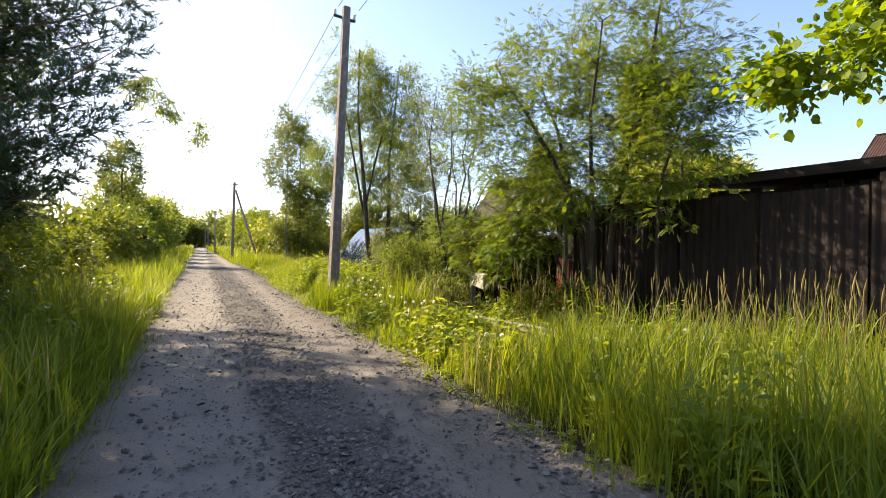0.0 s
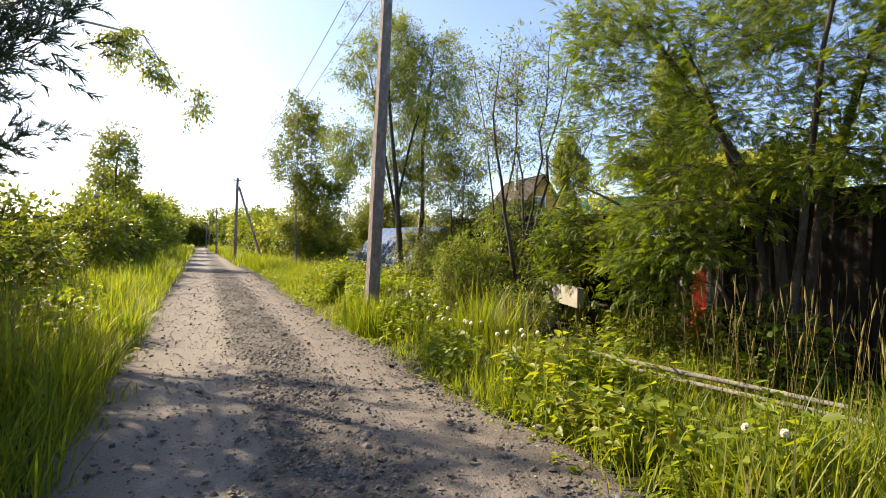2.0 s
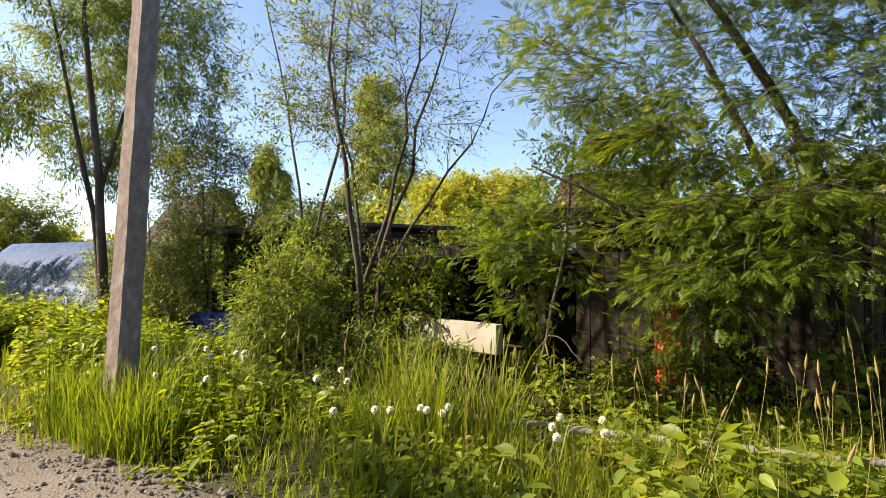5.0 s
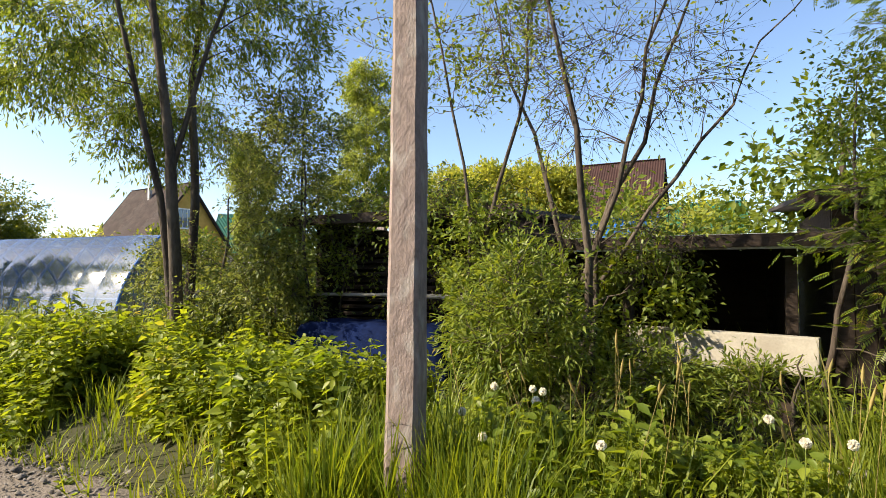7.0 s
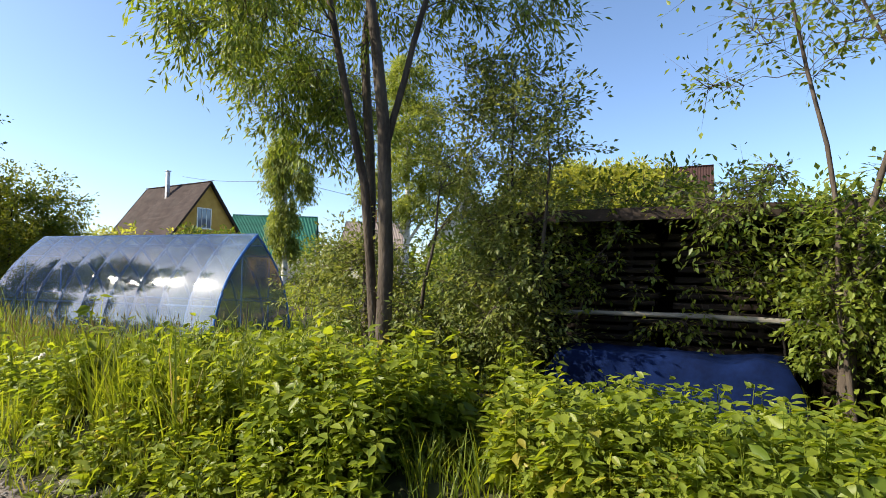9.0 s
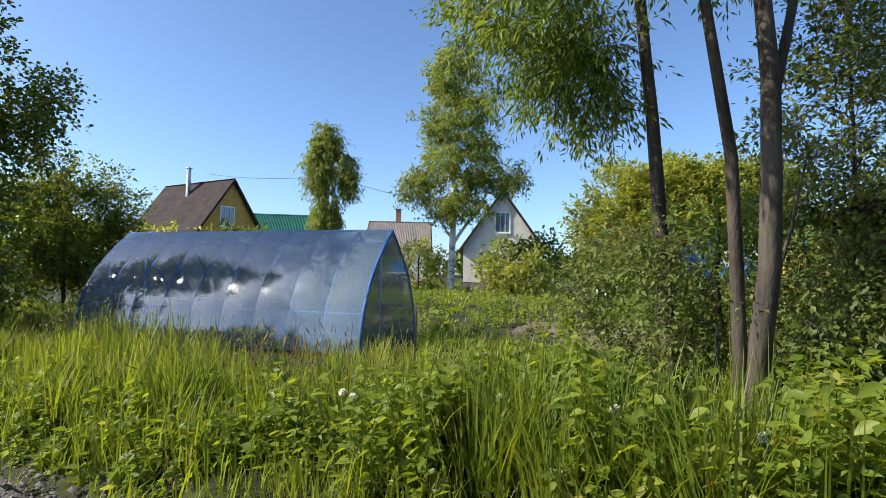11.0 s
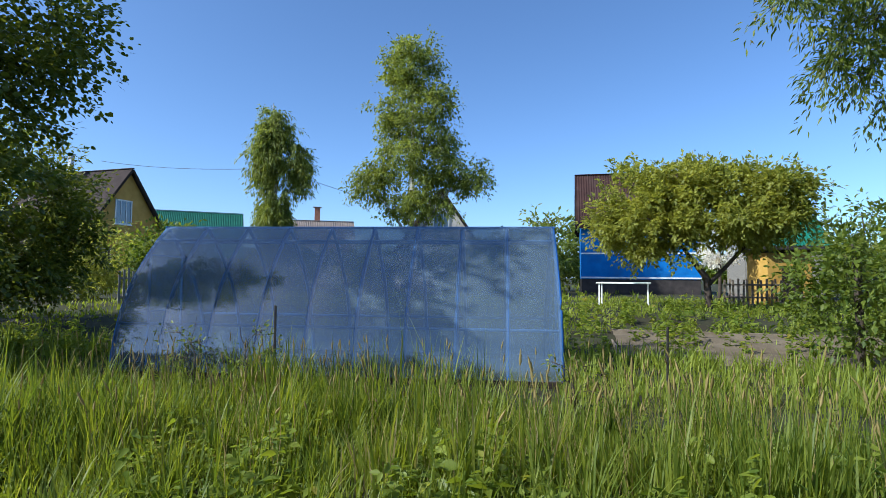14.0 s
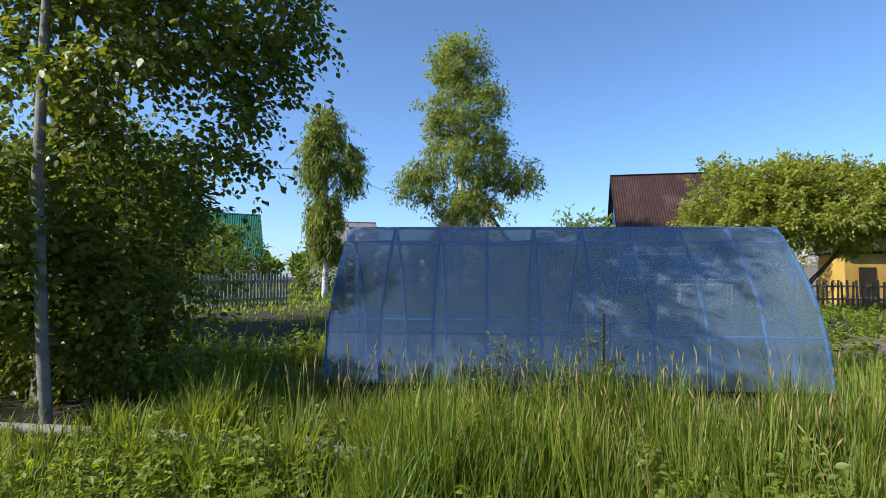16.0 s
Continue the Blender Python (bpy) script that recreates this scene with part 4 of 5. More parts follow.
for s in (-1, 1):
    part("sill", block((0.05, GL, 0.12), (s * 1.16, GL / 2, 0), 0.006), M["dark_wood"], gh)
    for k in range(NB):
        y0, y1 = GL * k / NB + 0.002, GL * (k + 1) / NB - 0.002
        ys = np.linspace(y0, y1, 9)
        out = half * 1.0 + np.array([0.024, 0.024])
        V = np.array([(s * x, y, z) for x, z in out for y in ys])
        for q in range(len(V)):
            V[q] += np.array([s * 0.02, 0, 0.012]) * (0.6 * noise.noise(Vector(V[q] * 1.3)) + 0.35 * math.sin(math.pi * (V[q][1] - y0) / (y1 - y0)))
        i, j = np.meshgrid(np.arange(len(out) - 1), np.arange(8), indexing="ij")
        a = i * 9 + j
        F = np.stack([a, a + 9, a + 10, a + 1], -1).reshape(-1, 4)
        pn = piece("panel", mesh_of("panel", V, F, M["poly"], True), gh)
        pn.visible_shadow = False
for y in (0.0, GL):
    ring = arch_pts
    V = np.array([(x, y + (0.014 if y else -0.014), z) for x, z in ring] + [(0, y + (0.014 if y else -0.014), 0.6)])
    n = len(ring)
    F = np.array([(q, q + 1, n) for q in range(n - 1)] + [(n - 1, 0, n)])
    e = piece("end_panel", mesh_of("end_panel", V, F, M["poly"]), gh)
    e.visible_shadow = False
    for x in (-0.4, 0.4):
        part("door_post", block((0.025, 0.025, 1.62), (x, y, 0), 0.003), M["blue_tube"], gh)
    for z in (0.8, 1.6):
        part("door_bar", block((0.8, 0.022, 0.022), (0, y, z), 0.003), M["blue_tube"], gh)


# ---- houses ----
def wavy(width, length, amp=0.03, pitch=0.16):
    n = int(width / pitch) * 4
    xs = np.linspace(0, width, n + 1)
    z = amp * np.cos(xs / pitch * 2 * math.pi)
    V = np.array([(x, t * length, zz) for x, zz in zip(xs, z) for t in (0, 0.34, 0.67, 1)])
    i, j = np.meshgrid(np.arange(n), np.arange(3), indexing="ij")
    a = i * 4 + j
    F = np.stack([a, a + 4, a + 5, a + 1], -1).reshape(-1, 4)
    return np.concatenate([V, V - [0, 0, 0.02]]), np.concatenate([F, F[:, ::-1] + len(V)])


def window(parent, at, w, h, rz=0):
    """A framed window standing out from a wall; its face looks to -y before the turn rz."""
    root = piece("window", None, parent)
    root.matrix_basis = pose(*at, 0, 0, rz)
    bm = bmesh.new()
    for x in (-w / 2, w / 2):
        block((0.09, 0.06, h + 0.09), (x, -0.03, 0), 0.006, bm=bm)
    for z in (0, h):
        block((w - 0.09, 0.06, 0.09), (0, -0.03, z), 0.006, bm=bm)
    for x in (-w / 6, w / 6):
        block((0.05, 0.05, h - 0.09), (x, -0.025, 0.09), 0.004, bm=bm)
    part("frame", bm, M["white"], root)
    part("pane", block((w - 0.09, 0.02, h - 0.09), (0, -0.005, 0.09)), M["glass"], root)
    part("sill", block((w + 0.2, 0.12, 0.04), (0, -0.05, -0.045), 0.006), M["white"], root)


def gable_house(label, at, rz, w, l, eave, ridge, wall, roof, over=0.35, windows=(), chimney=None, trims=(), base=0.4, base_mat="concrete"):
    """A house whose ridge runs along its y, gables at y = 0 and y = l, centred on x."""
    ob = thing("house", label, "house", at=at, rz=rz)
    part("foundation", block((w - 0.06, l - 0.06, base), (0, l / 2, 0)), M[base_mat], ob)
    h = (ridge - eave)
    prof = [(-w / 2, base), (w / 2, base), (w / 2, eave - 0.16), (0, ridge - 0.16), (-w / 2, eave - 0.16)]
    bm = bmesh.new()
    lo = [bm.verts.new((x, 0, z)) for x, z in prof]
    hi = [bm.verts.new((x, l, z)) for x, z in prof]
    bm.faces.new(lo)
    bm.faces.new(hi[::-1])
    for k in range(5):
        bm.faces.new((lo[k], hi[k], hi[(k + 1) % 5], lo[(k + 1) % 5]))
    bmesh.ops.recalc_face_normals(bm, faces=bm.faces)
    part("wall", bm, wall, ob)
    run = math.hypot(w / 2, h) * (1 + over / (w / 2))
    slope = math.degrees(math.atan2(h, w / 2))
    for s in (-1, 1):
        V, F = wavy(l + 2 * over, run)
        rf = piece("roof_slope", mesh_of("roof_slope", V, F, roof, True), ob)
        turn = Matrix.Rotation(radians(90 if s < 0 else -90), 4, "Z") @ Matrix.Rotation(radians(-slope), 4, "X")
        rf.matrix_basis = Matrix.Translation((0, -over if s < 0 else l + over, ridge)) @ turn
        for y in (-over, l + over - 0.03):
            bm = block((run, 0.03, 0.18), (0, 0, -0.09), 0.004)
            bmesh.ops.transform(bm, matrix=Matrix.Translation((0, y, ridge - 0.06)) @ Matrix.Rotation(radians(s * slope), 4, "Y") @ Matrix.Translation((s * run / 2, 0.015, 0)), verts=bm.verts)
            part("bargeboard", bm, M["dark_wood"], ob)
    part("ridge_cap", block((0.22, l + 2 * over, 0.05), (0, l / 2, ridge + 0.02), 0.02), roof, ob)
    for z in trims:
        for x in (-w / 2 - 0.02, w / 2 + 0.02):
            part("trim", block((0.03, l, 0.09), (x, l / 2, z), 0.005), M["white"], ob)
    for a_, ww, hh, tz in windows:
        window(ob, a_, ww, hh, tz)
    if chimney:
        x, y, z0, z1, r, mm = chimney
        part("chimney", block((r, r, z1 - z0), (x, y, z0), 0.01), mm, ob)
        part("chimney_cap", block((r * 1.5, r * 1.5, 0.06), (x, y, z1), 0.01), M["sheet"], ob)
    return ob


gable_house("yellow boarded house with a steep red-brown slate roof", (33.2, 51.7, 0.3), -5, 8.0, 9.0, 3.2, 8.7, M["yellow_wall"], M["rust_roof"],
            windows=(((-0.4, 0, 4.6), 1.3, 1.7, 0), ((-2, 0, 1.4), 1.3, 1.4, 0), ((2, 0, 1.4), 1.3, 1.4, 0)), chimney=(-0.8, 4.8, 7.0, 9.9, 0.28, M["sheet"]))
# the grey foundation takes the tar colour to paint in the shade below the trim
gable_house("blue boarded house with white trim and dark brown roof", (38.5, 12.9, 0.42), 0, 7.0, 6.9, 4.4, 8.0, M["blue_wall"], M["brown_roof"],
            trims=(0.95, 2.44), base=0.9, base_mat="tar_roof")
gable_house("cream gabled house with a steep red-brown roof", (38.5, 29.6, 0.4), -68, 5.8, 7.0, 3.2, 7.3, M["white_wall"], M["brown_roof"],
            windows=(((0, 0, 4.1), 1.1, 1.5, 0), ((-1.2, 0, 1.3), 1.2, 1.3, 0)), trims=())
gable_house("low house under a green steel roof behind garden trees", (49.5, 53.5, 0.3), 35.6, 9.5, 8.6, 3.0, 7.3, M["white_wall"], M["green_roof"])
gable_house("far house under a faded grey-brown slate roof", (47.5, 40.5, 0.3), 26, 7, 5.5, 3.6, 6.1, M["white_wall"], M["grey_roof"], chimney=(0.4, 3, 5.6, 7.4, 0.5, M["brick"]))
gable_house("dark-roofed low cottage behind the roadside bushes", (-4.3, 28, 0.0), 4, 3.2, 4.0, 1.8, 2.75, M["dark_wood"], M["tar_roof"], chimney=(0.3, 2.0, 2.5, 3.3, 0.22, M["brick"]))

gable_house("small shed under a teal-green roof beside the blue house", (31.5, 8.6, 0.42), 0, 3.2, 3.4, 2.9, 4.2, M["grey_wood"], M["green_roof"], base=0.2)

# yellow playhouse, bench frame, white bundle, hut with green roof
ph = thing("playhouse", "small yellow wooden garden hut with dark roof", "garden hut", at=(23.4, 12.7, 0.42), rz=10)
part("wall", block((1.5, 1.6, 1.95), (0, 0, 0), 0.02), M["yellow_wall"], ph)
part("roof", block((2.1, 2.2, 0.16), (0, 0, 1.97), 0.03, (0, 4, 0)), M["tar_roof"], ph)
part("door", block((0.03, 0.6, 1.3), (-0.77, 0, 0.15), 0.006), M["dark_wood"], ph)
part("step", block((0.35, 0.9, 0.35), (-0.96, 0, 0), 0.01), M["plank"], ph)
tb_ = thing("garden_table", "low white garden table frame on the lawn", "table", at=(20.5, 18.6, 0.42), rz=-8)
for x in (-0.5, 0.5):
    for y in (-0.8, 0.8):
        part("leg", block((0.05, 0.05, 0.76), (x, y, 0), 0.006), M["white"], tb_)
part("tabletop", block((1.15, 1.8, 0.05), (0, 0, 0.761), 0.01), M["white"], tb_)

# raised bed boards and earth
bed = thing("garden_bed", "bare earth garden bed edged with raw planks", "garden bed", at=(10.7, 17.2, 0))
V, F = sheet(np.linspace(-1.4, 1.4, 18), np.linspace(-2.4, 2.4, 26), lambda x, y: lie(x + 10.7, y + 17.2) + 0.07 + 0.03 * np.sin(x * 7) * np.cos(y * 4))
piece("earth", mesh_of("earth", V, F, M["dirt_bed"], True), bed)
for x in (-1.45, 1.45):
    part("board", block((0.04, 4.9, 0.09), (x, 0, float(lie(10.7 + x, 17.2)) - 0.01), 0.006), M["plank"], bed)
for y in (-2.45, 2.45):
    part("board", block((2.86, 0.04, 0.12), (0, y, 0.04), 0.006), M["plank"], bed)

# picket fence by the green-roofed house
pf = thing("picket_fence", "weathered green-grey picket fence across the garden", "fence", at=(14.5, 34.2, 0.3), rz=-20)
for k in range(26):
    part("picket", block((0.07, 0.02, 1.15 + 0.05 * (k % 3)), (k * 0.14, 0, 0), 0.004), M["grey_wood"], pf)
for z in (0.3, 0.9):
    part("rail", block((3.6, 0.04, 0.06), (1.8, 0.035, z), 0.004), M["grey_wood"], pf)

hf = thing("picket_fence", "low brown picket fence beside the yellow hut", "fence", at=(21.6, 12.6, 0.4), rz=84)
for k in range(17):
    part("picket", block((0.07, 0.02, 0.95 + 0.05 * (k % 2)), (k * 0.15, 0, 0), 0.004, (0, 2 * (k % 3) - 2, 0)), M["plank"], hf)
for z in (0.3, 0.75):
    part("rail", block((2.5, 0.04, 0.06), (1.2, 0.035, z), 0.004), M["plank"], hf)

# ---- trees and shrubs ----
tree("rowan_tree", "spreading rowan tree with feathery green leaves by the fence", "tree",
     [[(5.25, 6.35, 0, 0.06), (5.1, 6.3, 1.6, 0.05), (4.7, 7.1, 3.2, 0.03), (4.4, 7.8, 4.3, 0.012)],
      [(5.3, 6.3, 0, 0.05), (5.35, 6.1, 1.8, 0.045), (5.5, 5.7, 3.4, 0.03), (5.5, 5.4, 4.8, 0.012)],
      [(5.2, 6.45, 0, 0.05), (5.2, 6.6, 1.5, 0.04), (5.3, 7.3, 3.2, 0.025), (5.2, 7.9, 4.4, 0.01)],
      [(5.15, 6.3, 0, 0.045), (4.9, 6.0, 1.5, 0.035), (4.5, 5.6, 3.0, 0.02), (4.4, 5.3, 4.1, 0.01)],
      [(5.2, 6.5, 0, 0.035), (5.0, 7.1, 1.3, 0.025), (4.6, 8.0, 1.9, 0.016), (4.4, 8.6, 2.2, 0.008)],
      [(5.3, 5.2, 0, 0.03), (5.25, 5.3, 1.3, 0.025), (5.05, 5.1, 1.9, 0.02), (5.3, 4.9, 3.0, 0.012)]],
     [((4.75, 7.4, 3.5), (1.5, 1.6, 1.5), 200), ((5.2, 5.9, 3.7), (1.5, 1.5, 1.5), 190), ((4.5, 8.6, 1.5), (0.55, 0.55, 0.75), 46), ((4.8, 7.0, 2.3), (1.0, 1.5, 0.5), 80), ((4.4, 6.7, 1.6), (0.5, 0.65, 0.45), 40), ((5.0, 4.7, 3.0), (0.9, 0.9, 1.2), 90), ((5.0, 5.5, 2.2), (0.7, 0.9, 0.4), 40), ((4.3, 7.2, 1.45), (0.35, 0.7, 0.4), 60)],
     PINNATE, "rowan", 30, 0.10, 0.18, 41, droop=0.15, arch=0.5, flat=0.3, thin=0.8, twigs=True, level=0.45)
tree("maple_tree", "young maple with large fresh green leaves by the fence", "tree",
     [[(5.0, 1.2, 0, 0.05), (4.95, 1.4, 1.7, 0.04), (4.8, 1.8, 3.4, 0.02)]],
     [((4.9, 2.1, 3.35), (0.85, 0.85, 1.0), 80), ((4.3, 2.75, 2.75), (0.4, 0.35, 0.3), 12)], ROUND, "maple", 60, 0.08, 0.15, 42, arch=0.3)
tree("willow_tree", "tall two-stemmed willow with narrow light leaves", "tree",
     [[(4.6, 15.7, 0, 0.085), (4.42, 15.55, 1.6, 0.07), (4.35, 15.55, 3.0, 0.058), (4.2, 15.8, 5.0, 0.035), (4.3, 16.0, 7.2, 0.012)],
      [(4.6, 15.72, 0, 0.055), (4.4, 15.8, 2.2, 0.042), (4.1, 16.1, 4.2, 0.03), (3.8, 16.3, 6.0, 0.012)],
      [(5.1, 16.2, 0, 0.075), (5.35, 16.35, 2.2, 0.06), (5.4, 16.5, 4.0, 0.05), (5.7, 16.4, 7.0, 0.012)],
      [(4.37, 15.55, 2.5, 0.035), (4.6, 15.3, 4.0, 0.026), (5.0, 14.9, 5.6, 0.01)]],
     [((4.3, 16.2, 6.1), (1.5, 1.6, 1.9), 120), ((5.3, 16.0, 5.6), (1.4, 1.5, 1.9), 90), ((3.5, 16.6, 3.9), (0.8, 1.0, 0.9), 40), ((5.2, 14.7, 4.7), (0.9, 0.9, 1.2), 34), ((4.5, 17.4, 4.3), (0.8, 0.9, 1.1), 30), ((5.7, 17.9, 4.6), (1.0, 1.1, 1.4), 46), ((5.2, 17.1, 3.3), (0.8, 0.7, 0.8), 36), ((6.2, 17.4, 3.6), (0.7, 0.7, 0.8), 18)],
     LANCE, "willow", 126, 0.085, 0.2, 43, droop=0.4, arch=0.2, gaps=0.18, wob=0.012, twigs=True)
tree("sallow_bush", "dense grey-green sallow bush under the willow", "bush",
     [[(5.7, 14.8, 0, 0.03), (5.7, 14.8, 1.6, 0.02), (5.8, 14.8, 3.6, 0.008)], [(5.5, 14.4, 0, 0.03), (5.3, 14.3, 1.6, 0.02), (5.2, 14.2, 2.6, 0.008)],
      [(5.2, 15.6, 0, 0.03), (5.0, 15.5, 1.2, 0.02), (4.9, 15.3, 2.2, 0.008)]],
     [((5.55, 14.8, 2.5), (0.95, 0.85, 1.6), 120), ((5.1, 14.8, 1.0), (0.75, 0.9, 0.9), 90), ((5.4, 16.4, 1.2), (0.9, 0.8, 1.0), 70)], LEAF, "sallow", 130, 0.055, 0.19, 44, twigs=True)
tree("willow_bush", "leafy yellow-green willow bush behind the pole", "bush",
     [[(4.15, 11.1, 0, 0.02), (4.1, 11.1, 0.8, 0.015), (4.1, 11.2, 1.4, 0.006)], [(4.2, 11.0, 0, 0.02), (4.35, 10.8, 0.7, 0.015), (4.4, 10.6, 1.1, 0.006)]],
     [((4.1, 11.15, 0.85), (0.55, 0.6, 0.75), 90), ((4.3, 10.3, 0.45), (0.35, 0.45, 0.45), 30)], LANCE, "willow", 120, 0.07, 0.14, 45, twigs=True)
tree("willow_bush", "low willow sprouts in front of the concrete slab", "bush",
     [[(4.35, 9.35, 0, 0.012), (4.3, 9.35, 0.4, 0.01), (4.3, 9.3, 0.75, 0.004)]],
     [((4.35, 9.5, 0.38), (0.28, 0.42, 0.36), 30)], LANCE, "willow", 70, 0.065, 0.1, 46, twigs=True)
tree("bird_cherry", "thin dark shrub of many half-bare stems", "bush",
     [[(5.0, 10.85, 0, 0.04), (4.95, 10.9, 1.4, 0.034), (4.8, 11.1, 3.0, 0.02), (4.75, 11.3, 4.8, 0.007)], [(5.0, 10.8, 0, 0.035), (5.05, 10.6, 1.5, 0.03), (5.1, 10.0, 2.9, 0.016), (5.2, 9.6, 4.2, 0.006)],
      [(5.05, 10.9, 0, 0.035), (5.15, 11.1, 1.6, 0.026), (5.3, 11.5, 3.2, 0.014), (5.4, 11.8, 4.4, 0.006)], [(4.97, 10.85, 1.2, 0.026), (5.0, 10.6, 2.4, 0.02), (4.9, 10.35, 3.6, 0.012), (4.9, 10.2, 4.9, 0.005)],
      [(5.03, 10.7, 1.2, 0.022), (5.15, 10.1, 2.1, 0.016), (5.2, 9.4, 3.0, 0.01), (5.2, 9.0, 3.7, 0.004)]],
     [((4.95, 10.6, 3.5), (0.9, 1.5, 1.5), 210), ((5.2, 10.7, 1.6), (0.7, 1.0, 0.6), 50)], LEAF, "willow", 18, 0.045, 0.2, 47, arch=0.15, thin=1.15, twigs=True, wob=0.1)
tree("young_aspen", "slender young tree with two thin pale stems", "tree",
     [[(5.1, 11.9, 0, 0.024), (5.1, 11.95, 1.8, 0.019), (5.0, 12.2, 3.5, 0.012), (4.9, 12.5, 5.2, 0.007)], [(5.1, 11.9, 1.4, 0.025), (5.2, 11.5, 3.0, 0.018), (5.2, 11.2, 4.8, 0.006)]],
     [((5.05, 12.0, 3.9), (0.9, 1.2, 1.4), 60), ((5.3, 12.7, 2.4), (0.4, 0.5, 0.7), 30), ((5.3, 11.7, 1.6), (0.4, 0.6, 0.9), 50)], LEAF, "willow", 40, 0.062, 0.18, 48, arch=0.2, thin=0.7, twigs=True, wob=0.05)
tree("elder_bush", "dark green bush beside the fence end", "bush",
     [[(5.6, 9.0, 0, 0.03), (5.7, 8.8, 1.4, 0.02), (5.8, 8.7, 2.8, 0.008)]], [((5.9, 8.4, 2.6), (0.6, 0.6, 0.8), 40), ((5.2, 7.6, 0.45), (0.5, 0.8, 0.4), 40)], LEAF, "bush", 120, 0.05, 0.18, 49)
tree("climbing_vine", "leafy climber hanging over the wood store roof", "climber",
     [[(5.75, 14.3, 0, 0.012), (5.7, 14.0, 1.4, 0.01), (5.8, 13.4, 2.1, 0.005)], [(5.7, 12.2, 0, 0.012), (5.68, 12.4, 1.3, 0.01), (5.8, 12.9, 2.1, 0.005)]],
     [((6.1, 13.3, 2.15), (0.7, 1.3, 0.22), 60), ((5.62, 13.9, 1.6), (0.16, 0.5, 0.5), 22), ((5.62, 12.5, 1.5), (0.16, 0.4, 0.5), 22), ((5.6, 13.2, 1.2), (0.12, 0.7, 0.6), 14)], LEAF, "bush", 36, 0.06, 0.12, 61, twigs=True)
tree("currant_bush", "low leafy bush growing at the rowan's foot", "bush",
     [[(4.9, 5.9, 0, 0.015), (4.9, 5.9, 0.4, 0.01), (4.85, 6.0, 0.8, 0.004)]], [((4.85, 6.2, 0.5), (0.4, 0.7, 0.4), 40)], ROUND, "rowan", 22, 0.06, 0.12, 60)
for sx_, sy_, hh in ((4.6, 23.9, 0.95), (4.65, 23.25, 0.9), (4.7, 20.4, 0.7)):
    tree("willow_sapling", "small willow sapling growing out of the grass", "sapling", [[(sx_, sy_, 0, 0.008), (sx_ + 0.03, sy_, hh * 0.5, 0.006), (sx_ + 0.05, sy_ + 0.05, hh, 0.002)]],
         [((sx_, sy_, hh * 0.72), (0.22, 0.25, hh * 0.35), 9)], LEAF, "willow", 18, 0.045, 0.07, int(sy_ * 10), twigs=True)
tree("aspen_tree", "aspen with dark round leaves and pale trunk", "tree",
     [[(3.8, 27.6, 0, 0.05), (3.7, 27.8, 2.2, 0.044), (3.8, 27.9, 5.0, 0.034), (3.9, 28.0, 8.4, 0.015)], [(4.6, 28.6, 0, 0.09), (4.6, 28.5, 3.0, 0.06), (4.6, 28.4, 6.5, 0.015)]],
     [((4.0, 27.8, 5.4), (1.5, 1.7, 2.9), 190), ((4.8, 27.6, 3.2), (1.3, 1.3, 1.5), 80), ((5.3, 26.9, 4.3), (0.9, 0.9, 1.0), 30), ((3.9, 28.3, 2.0), (1.1, 1.0, 1.1), 60), ((4.9, 28.3, 1.3), (1.3, 1.2, 1.1), 80)],
     ROUND, "aspen", 110, 0.07, 0.26, 50, bark="aspen_bark", droop=0.3, gaps=0.08)
tree("willow_thicket", "dense dark rounded willow thicket behind the greenhouse", "bush",
     [[(9.4, 32.4, 0, 0.06), (9.4, 32.4, 1.6, 0.04), (9.5, 32.5, 3.6, 0.01)]],
     [((9.4, 32.4, 2.5), (2.6, 2.0, 2.3), 270), ((5.8, 30.2, 1.5), (1.6, 1.3, 1.5), 130)], LEAF, "aspen", 110, 0.12, 0.28, 51)
tree("birch_tree", "tall birch with airy drooping crown behind the greenhouse", "tree",
     [[(27.3, 28.6, 0.4, 0.22), (27.3, 28.5, 3.5, 0.18), (27.2, 28.4, 8, 0.11), (27.1, 28.5, 14.0, 0.02)], [(27.3, 28.5, 3.0, 0.1), (27.6, 26.9, 5.5, 0.06), (27.8, 25.6, 7.2, 0.02)], [(27.3, 28.5, 3.2, 0.08), (27.3, 29.9, 5.2, 0.05), (27.3, 31.0, 6.2, 0.02)]],
     [((27.2, 28.6, 12.3), (1.3, 1.9, 2.0), 80), ((27.2, 28.3, 10.0), (1.7, 2.6, 2.0), 110), ((27.3, 28.1, 7.6), (1.9, 2.9, 1.9), 120), ((27.5, 25.7, 6.8), (1.1, 1.5, 0.9), 34), ((27.4, 30.6, 6.4), (1.2, 1.4, 1.2), 40), ((27.3, 28.2, 5.4), (1.6, 2.2, 1.0), 50)],
     LEAF, "birch", 84, 0.17, 0.36, 52, bark="birch_bark", droop=0.5, gaps=0.12)
tree("weeping_birch", "narrow weeping birch with hanging twigs", "tree",
     [[(23.4, 34.1, 0.4, 0.16), (23.4, 34.1, 4, 0.12), (23.4, 34.2, 7, 0.07), (23.3, 34.3, 9.6, 0.02)]],
     [((23.4, 34.2, 7.4), (0.9, 1.1, 2.6), 110), ((23.4, 34.1, 4.2), (0.9, 1.0, 2.2), 90), ((23.5, 33.1, 6.6), (0.5, 0.5, 1.2), 30)], LANCE, "birch", 130, 0.2, 0.3, 53, bark="birch_bark", droop=1.2)
